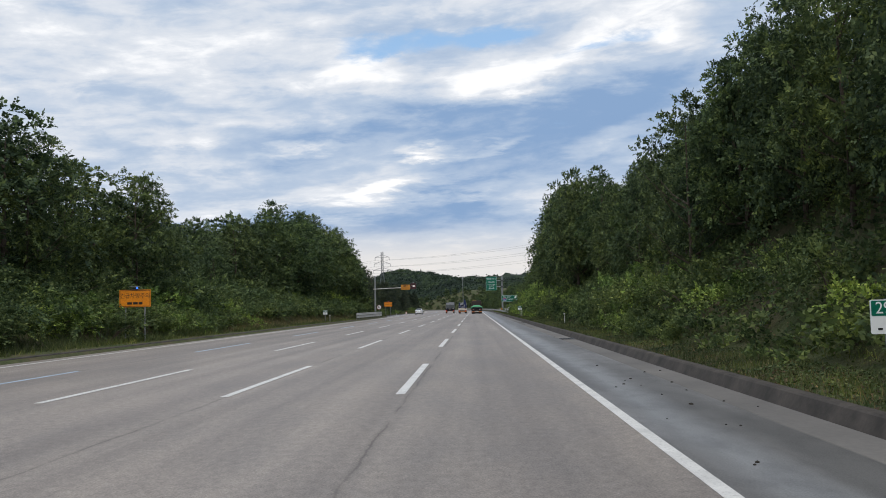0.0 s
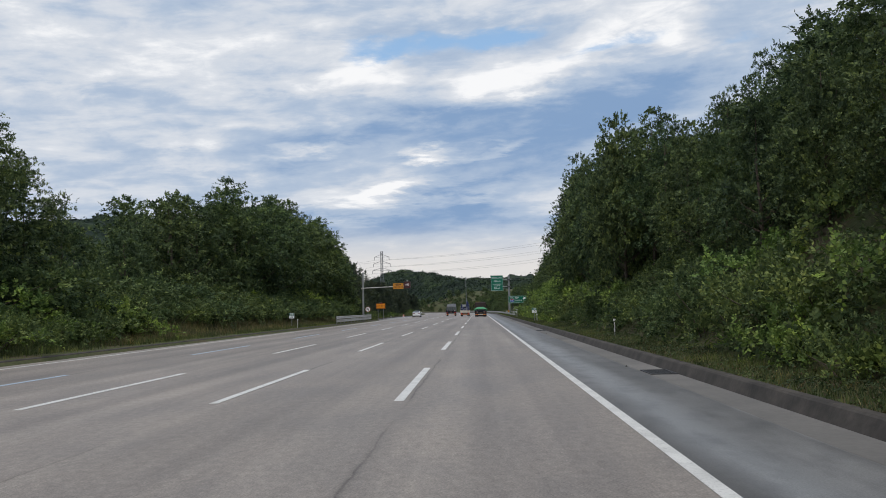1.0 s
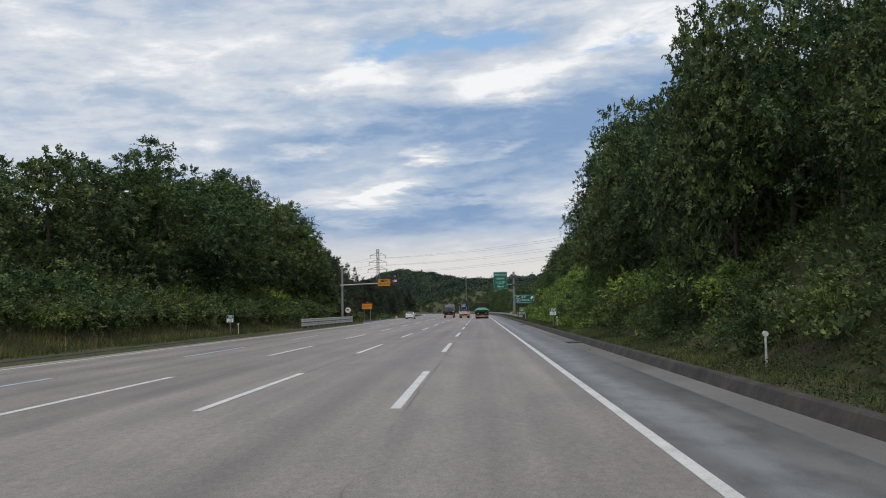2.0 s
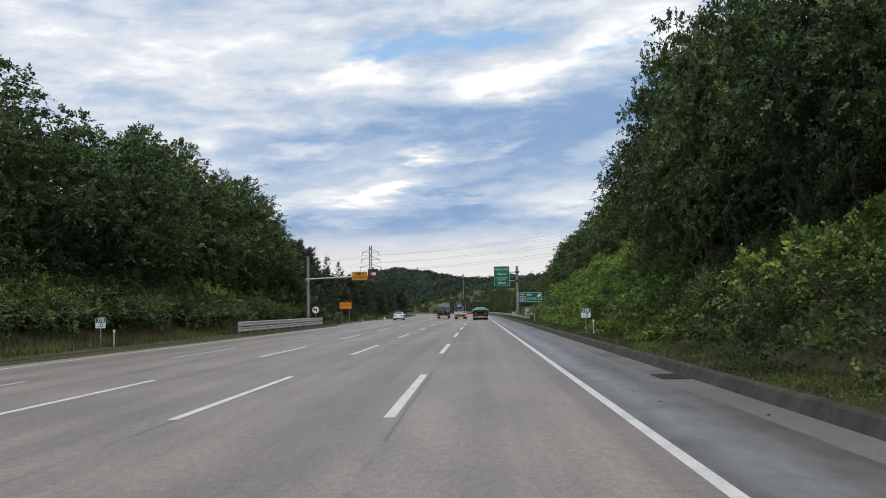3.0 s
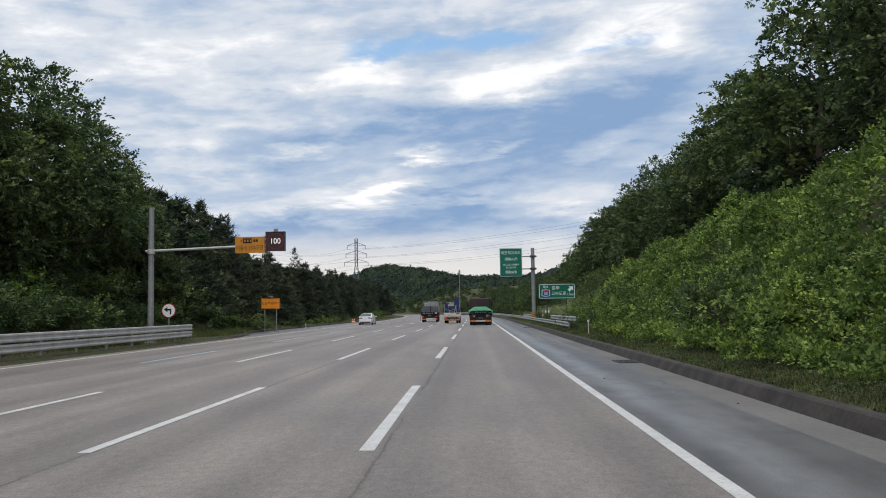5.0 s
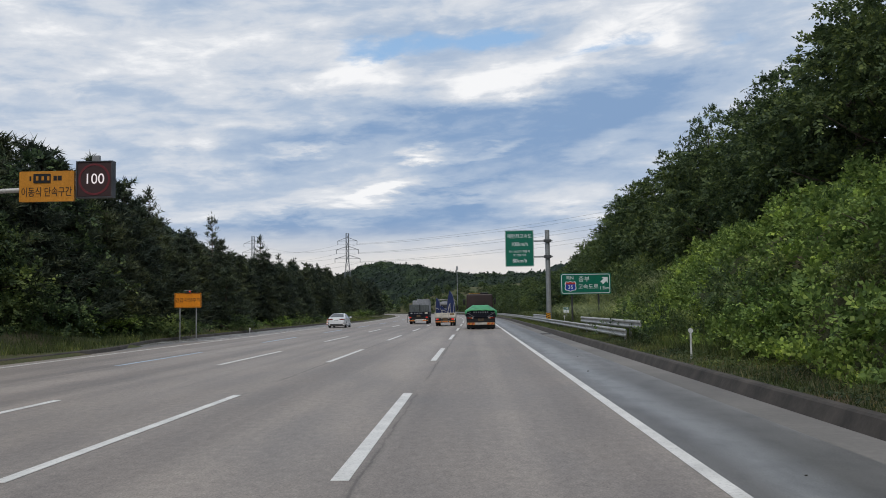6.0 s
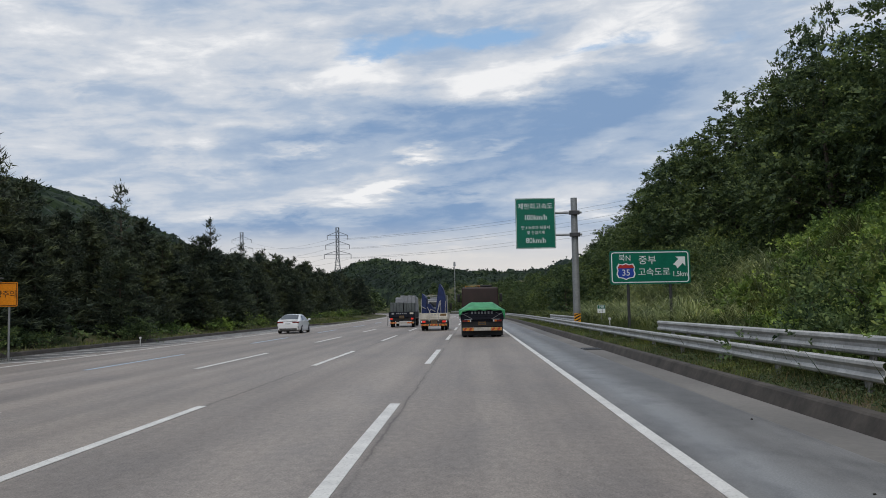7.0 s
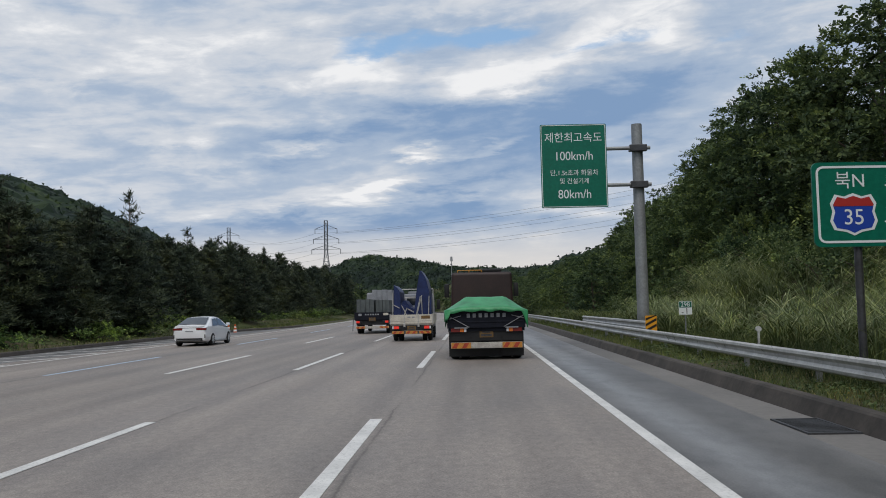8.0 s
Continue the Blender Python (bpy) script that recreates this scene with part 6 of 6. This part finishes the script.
for sx in (-1, 1):
    l = part("tail_lamp", boxes((sx * 0.78 - 0.22, sx * 0.78 + 0.22, 0.0, 0.08, 0.62, 0.8), bevel=0.012), BLACK, bt)
    part("lens", boxes((sx * 0.78 - 0.13, sx * 0.78 + 0.13, -0.02, -0.001, 0.64, 0.78)), TAIL_RED, l, "lit red lens")
    part("lens", boxes((sx * 0.955 - 0.035, sx * 0.955 + 0.035, -0.02, -0.001, 0.64, 0.78)), LENS_WHITE, l, "clear lens")
    part("spring_latch", boxes((sx * 0.36 - 0.05, sx * 0.36 + 0.05, -0.06, -0.01, 0.74, 0.92), bevel=0.01), STEEL, bt)
number_plate(bt, 0.0, 0.66, 0.07, 0.44)
bar = part("bumper", boxes((-1.02, 1.02, -0.02, 0.08, 0.38, 0.54), bevel=0.01), DARK_STEEL, bt)
stripes(bar, -1.0, -0.4, 0.39, 0.53, -0.021, 1)
stripes(bar, -0.3, 0.3, 0.39, 0.53, -0.021, 1)
stripes(bar, 0.4, 1.0, 0.39, 0.53, -0.021, -1)
c = cab(bt, 4.8, 2.0, 0.6, 2.5, 1.6, LOAD_GREY)
part("rear_window", boxes((-0.55, 0.55, 4.81, 4.84, 1.85, 2.25), bevel=0.01), GLASS, c)
part("beacon_bar", boxes((-0.5, 0.4, 5.2, 5.45, 2.5, 2.64), bevel=0.03), LOAD_GREY, c)
part("head_rack", rods(((-0.95, 4.65, 0.9), (-0.95, 4.65, 2.75), 0.03), ((0.95, 4.65, 0.9), (0.95, 4.65, 2.75), 0.03), ((-0.95, 4.65, 2.75), (0.95, 4.65, 2.75), 0.03), ((-0.95, 4.65, 2.3), (0.95, 4.65, 2.3), 0.02), sides=8), STEEL, bt)
truck_mirror(bt, 1.2, 6.0, 1.9, 1)
truck_mirror(bt, -1.2, 6.0, 1.9, -1)


def frame_stack(name, outline, y0, y1, x, lean, label, bars):
    """A stack of tall sheeted frames leaning on the bed: outline in y-less x, z."""
    ob = thing(name, pose(-3.38 + x, 216.4, 0, 0, lean, 0.3), label, "load", "frames on the flatbed")
    part("sheet", plate(bmesh.new(), outline, y0, y1), BLUE_TARP, ob)
    for k in range(3):
        part("fold", plate(bmesh.new(), [(u * 0.96 + 0.02 * k, 0.95 + (v - 0.95) * (0.94 - 0.05 * k)) for u, v in outline], y0 - 0.05 - 0.05 * k, y0 - 0.012 - 0.05 * k), BLUE_TARP, ob)
    for a, b in bars:
        part("edge_bar", rods(((a[0], y0 - 0.2, a[1]), (b[0], y0 - 0.2, b[1]), 0.022), sides=6), STEEL, ob)
    return ob


frame_stack("wrapped_load", [(-0.24, 0.93), (0.16, 0.93), (0.1, 2.55), (-0.02, 2.75), (-0.2, 2.9)], 0.5, 3.8, -0.72, 0, "tall blue-sheeted frame standing on the flatbed", [((-0.26, 0.95), (-0.24, 2.5)), ((-0.26, 1.9), (0.1, 1.7))])
frame_stack("wrapped_load", [(-0.42, 0.93), (0.5, 0.93), (0.44, 2.6), (0.3, 3.2), (0.06, 3.62), (-0.02, 3.62), (-0.2, 2.6)], 0.5, 4.0, 0.46, 0, "tall pointed blue-sheeted frame standing on the flatbed", [((-0.3, 1.0), (0.0, 2.3)), ((0.1, 0.95), (0.06, 2.2)), ((-0.2, 1.3), (0.08, 2.35))])
frame_stack("wrapped_load", [(-0.1, 0.93), (0.12, 0.93), (0.14, 2.2), (0.02, 2.45), (-0.08, 2.2)], 0.35, 0.5, 0.86, 0, "narrow blue-wrapped panel standing on the flatbed", [((0.0, 0.95), (0.06, 2.3))])
frame_stack("wrapped_load", [(-0.2, 0.93), (0.2, 0.93), (0.12, 1.75), (-0.18, 1.95)], 0.3, 0.45, -0.34, 0, "short blue-wrapped panel standing on the flatbed", [((-0.2, 1.0), (0.12, 1.7)), ((-0.16, 1.85), (0.16, 1.2))])
low = thing("wrapped_bundle", pose(-3.38, 216.4, 0, 0, 0, 0.3), "low sagging blue sheet between the frames", "load", "frames on the flatbed")
part("sheet", plate(bmesh.new(), [(-0.55, 0.93), (0.3, 0.93), (0.28, 1.55), (-0.1, 1.75), (-0.35, 2.1), (-0.5, 2.05)], 0.7, 3.4), BLUE_TARP, low)
part("tie_bar", rods(((-0.5, 0.6, 1.8), (0.25, 0.6, 1.4), 0.03), sides=6), STEEL, low)

# third truck, dark tailgate, grey panels as its load
tt = thing("cargo_truck", pose(-7.05, 230.6, 0, 0, 0, 0.3), "dark cargo truck carrying stacked grey panels", "truck", "vehicles on the road")
for sx in (-1, 1):
    for yy in (1.2, 2.4):
        wheel(tt, sx * 1.0, yy, 0.48, 0.28, DARK_STEEL, sx)
    wheel(tt, sx * 1.0, 7.4, 0.48, 0.28, DARK_STEEL, sx)
chassis(tt, 8.0, 0.95)
part("cargo_bed", boxes((-1.2, 1.2, 0.05, 6.0, 0.9, 1.0), (-1.23, -1.17, 0.05, 6.0, 1.0, 1.45), (1.17, 1.23, 0.05, 6.0, 1.0, 1.45), bevel=0.008), NAVY, tt)
g = part("tailgate", boxes((-1.22, 1.22, -0.02, 0.05, 0.95, 1.46), bevel=0.008), NAVY, tt)
for k in range(6):
    a = -0.5 + 0.17 * k
    flat("maker_mark", rounded(a, a + 0.11, 1.26, 1.36, 0.01), -0.0245, LOAD_GREY, g)
flat("badge", rounded(-0.95, -0.72, 1.22, 1.38, 0.04), -0.0245, LOAD_GREY, g)
flat("badge", rounded(0.75, 1.1, 1.24, 1.4, 0.04), -0.0245, CREAM, g)
for sx in (-1, 1):
    l = part("tail_lamp", boxes((sx * 0.9 - 0.2, sx * 0.9 + 0.2, 0.0, 0.08, 0.72, 0.9), bevel=0.01), BLACK, tt)
    part("lens", boxes((sx * 0.98 - 0.11, sx * 0.98 + 0.11, -0.02, -0.001, 0.74, 0.88)), TAIL_RED, l, "lit red lens")
number_plate(tt, 0.0, 0.98, -0.02, 0.44)
part("rear_crossmember", boxes((-1.1, 1.1, 0.1, 0.3, 0.6, 0.9)), BLACK, tt)
bar = part("bumper", boxes((-1.12, 1.12, 0.0, 0.1, 0.36, 0.52), bevel=0.01), WHITE_BAR, tt)
stripes(bar, -1.1, -0.5, 0.37, 0.51, -0.001, 1)
stripes(bar, 0.5, 1.1, 0.37, 0.51, -0.001, -1)
part("side_pole", rods(((-1.35, 0.1, 0.2), (-1.3, 0.1, 1.1), 0.025), sides=6), DARK_STEEL, tt)
cab(tt, 6.3, 2.35, 0.75, 2.9, 1.9, LOAD_GREY)
for x0, x1, y0, y1, z1 in ((-1.1, 0.12, 0.3, 3.0, 2.35), (0.2, 1.15, 0.4, 3.0, 2.3), (-0.35, 1.1, 3.2, 5.6, 3.05)):
    ob = thing("panel_stack", pose(-7.05, 230.6, 0, 0, 0, 0.3), "stack of grey building panels on the truck bed", "load", "panels on the truck")
    n = 4
    for k in range(n):
        a = x0 + (x1 - x0) * k / n
        part("panel", boxes((a, a + (x1 - x0) / n - 0.02, y0, y1, 1.0, z1 - 0.03 * (k % 2)), bevel=0.006), LOAD_DARK if y0 < 1 else LOAD_GREY, ob)

# white saloon car in the outer lane
car = thing("saloon_car", pose(-14.5, 215.3, 0, 0, 0, 0.3), "white saloon car with dark tinted windows", "car", "vehicles on the road")
# sections: y, half width low, half width at shoulder, floor, shoulder height
SEC = [(0.0, 0.70, 0.72, 0.42, 0.86), (0.06, 0.82, 0.80, 0.28, 0.98), (0.35, 0.89, 0.86, 0.22, 1.04), (1.0, 0.92, 0.88, 0.2, 1.03), (2.0, 0.92, 0.88, 0.18, 0.99), (3.0, 0.92, 0.88, 0.18, 0.96), (3.8, 0.91, 0.86, 0.2, 0.90), (4.4, 0.86, 0.80, 0.22, 0.80), (4.7, 0.76, 0.70, 0.26, 0.70), (4.84, 0.6, 0.56, 0.34, 0.58)]
bm = bmesh.new()
rings = []
for y, wl, ws, z0, z1 in SEC:
    zm = z0 + (z1 - z0) * 0.55
    pts = [(-wl * 0.86, z0), (-wl * 0.97, z0 + 0.1), (-wl, zm - 0.06), (-wl * 0.985, zm + 0.08), (-ws, z1 - 0.05), (-ws * 0.9, z1), (0, z1 + 0.02), (ws * 0.9, z1), (ws, z1 - 0.05), (wl * 0.985, zm + 0.08), (wl, zm - 0.06), (wl * 0.97, z0 + 0.1), (wl * 0.86, z0)]
    rings.append([bm.verts.new((x, y, z)) for x, z in pts])
for a, b in zip(rings, rings[1:]):
    for k in range(len(a) - 1):
        bm.faces.new((a[k], a[k + 1], b[k + 1], b[k]))
    bm.faces.new((a[-1], a[0], b[0], b[-1]))
bm.faces.new(rings[0])
bm.faces.new(rings[-1][::-1])
body = part("body", bm, CAR_WHITE, car, smooth=True)
# cabin: one closed shell that narrows to the roof, with the glass set proud on it
CAB = [(0.32, 0.80, 1.035), (0.95, 0.72, 1.24), (1.45, 0.64, 1.40), (1.95, 0.61, 1.462), (2.5, 0.61, 1.462), (2.95, 0.63, 1.40), (3.45, 0.72, 1.2), (4.0, 0.82, 0.95)]
bm = bmesh.new()
rows = []
for y, w, z in CAB:
    zb = 0.96 - 0.02 * max(0, y - 2)
    wb = 0.86
    rows.append([bm.verts.new(q) for q in ((-wb, y, zb), (-(w + (wb - w) * 0.5), y, zb + (z - zb) * 0.5), (-w, y, z - 0.03), (-w * 0.8, y, z + 0.005), (0, y, z + 0.02), (w * 0.8, y, z + 0.005), (w, y, z - 0.03), (w + (wb - w) * 0.5, y, zb + (z - zb) * 0.5), (wb, y, zb))])
for a, b in zip(rows, rows[1:]):
    for k in range(8):
        bm.faces.new((a[k], a[k + 1], b[k + 1], b[k]))
bm.faces.new(rows[0])
bm.faces.new(rows[-1][::-1])
part("roof", bm, CAR_WHITE, car, "white roof and pillars", smooth=True)


def cab_at(y, u, lift):
    """A point on the cabin at length y; u: -1 left waist, -0.3 left roof edge, 0 middle, mirrored on the right."""
    ys = [c[0] for c in CAB]
    w, z = float(np.interp(y, ys, [c[1] for c in CAB])), float(np.interp(y, ys, [c[2] for c in CAB]))
    zb = 0.96 - 0.02 * max(0, y - 2)
    s, a = (1 if u > 0 else -1), abs(u)
    if a > 0.3:
        f = (a - 0.3) / 0.7
        return Vector((s * (w + (0.86 - w) * f + lift), y, z - 0.03 + (zb - z + 0.03) * f))
    return Vector((s * w * a / 0.3, y, z + lift + 0.02 - 0.02 * (a / 0.3)))


def pane(name, corners, n=6):
    """A curved sheet of glass over four corners given as (y, u)."""
    bm = bmesh.new()
    grid = []
    for i in range(n + 1):
        row = []
        for j in range(n + 1):
            a, b = i / n, j / n
            y = (corners[0][0] * (1 - b) + corners[1][0] * b) * (1 - a) + (corners[3][0] * (1 - b) + corners[2][0] * b) * a
            u = (corners[0][1] * (1 - b) + corners[1][1] * b) * (1 - a) + (corners[3][1] * (1 - b) + corners[2][1] * b) * a
            row.append(bm.verts.new(cab_at(y, u, 0.03)))
        grid.append(row)
    for i in range(n):
        for j in range(n):
            bm.faces.new((grid[i][j], grid[i][j + 1], grid[i + 1][j + 1], grid[i + 1][j]))
    return part(name, bm, GLASS, car, "dark tinted glass", smooth=True)


pane("rear_window", [(0.42, -0.27), (0.42, 0.27), (1.5, 0.26), (1.5, -0.26)], 10)
pane("windscreen", [(3.92, -0.27), (3.92, 0.27), (2.9, 0.26), (2.9, -0.26)], 10)
for sx in (-1, 1):
    pane("side_window", [(1.0, sx * 0.92), (2.12, sx * 0.92), (2.12, sx * 0.38), (1.5, sx * 0.38)])
    pane("side_window", [(2.2, sx * 0.92), (3.55, sx * 0.92), (2.95, sx * 0.38), (2.2, sx * 0.38)])
    part("tail_lamp", boxes((sx * 0.59 - 0.25, sx * 0.59 + 0.25, -0.012, 0.2, 0.80, 0.92), bevel=0.03), LENS_RED, car, "dark red wrap-round tail lamp", smooth=True)
    part("mirror", boxes((sx * 1.0 - 0.1, sx * 1.0 + 0.1, 3.35, 3.47, 0.98, 1.12), bevel=0.035), CAR_WHITE, car, smooth=True)
    part("door_handle", boxes((sx * 0.9 - 0.012, sx * 0.9 + 0.025, 1.5, 1.68, 0.86, 0.885)), CAR_WHITE, car)
    part("vent", boxes((sx * 0.78 - 0.02, sx * 0.78 + 0.02, 0.03, 0.09, 0.42, 0.60)), BLACK, car)
    wheel(car, sx * 0.82, 0.98, 0.33, 0.22, ALLOY, sx)
    wheel(car, sx * 0.82, 3.82, 0.33, 0.22, ALLOY, sx)
part("underside", boxes((-0.8, 0.8, 0.3, 4.4, 0.16, 0.2)), BLACK, car, "dark underside")
pl = part("number_plate", boxes((-0.26, 0.26, -0.01, 0.03, 0.70, 0.82)), SIGN_WHITE, car, "pale plate with unreadable marks")
flat("plate_bar", [(-0.2, 0.735), (0.2, 0.735), (0.2, 0.785), (-0.2, 0.785)], -0.0145, LOAD_GREY, pl)
part("boot_lid_edge", boxes((-0.66, 0.66, -0.004, 0.03, 0.935, 0.945)), BLACK, car, "dark gap under the boot lid")
for sx in (-1, 1):
    part("sill", boxes((sx * 0.9 - 0.03, sx * 0.9 + 0.03, 1.4, 3.4, 0.2, 0.27), bevel=0.01), ALLOY, car, "pale sill strip")
part("rear_diffuser", boxes((-0.66, 0.66, 0.0, 0.1, 0.26, 0.42), bevel=0.02), BLACK, car, "black lower rear bumper")
part("chrome_strip", boxes((-0.62, 0.62, -0.006, 0.02, 0.31, 0.33)), ALLOY, car)
part("spoiler", boxes((-0.74, 0.74, 0.05, 0.2, 0.99, 1.035), bevel=0.015), CAR_WHITE, car)
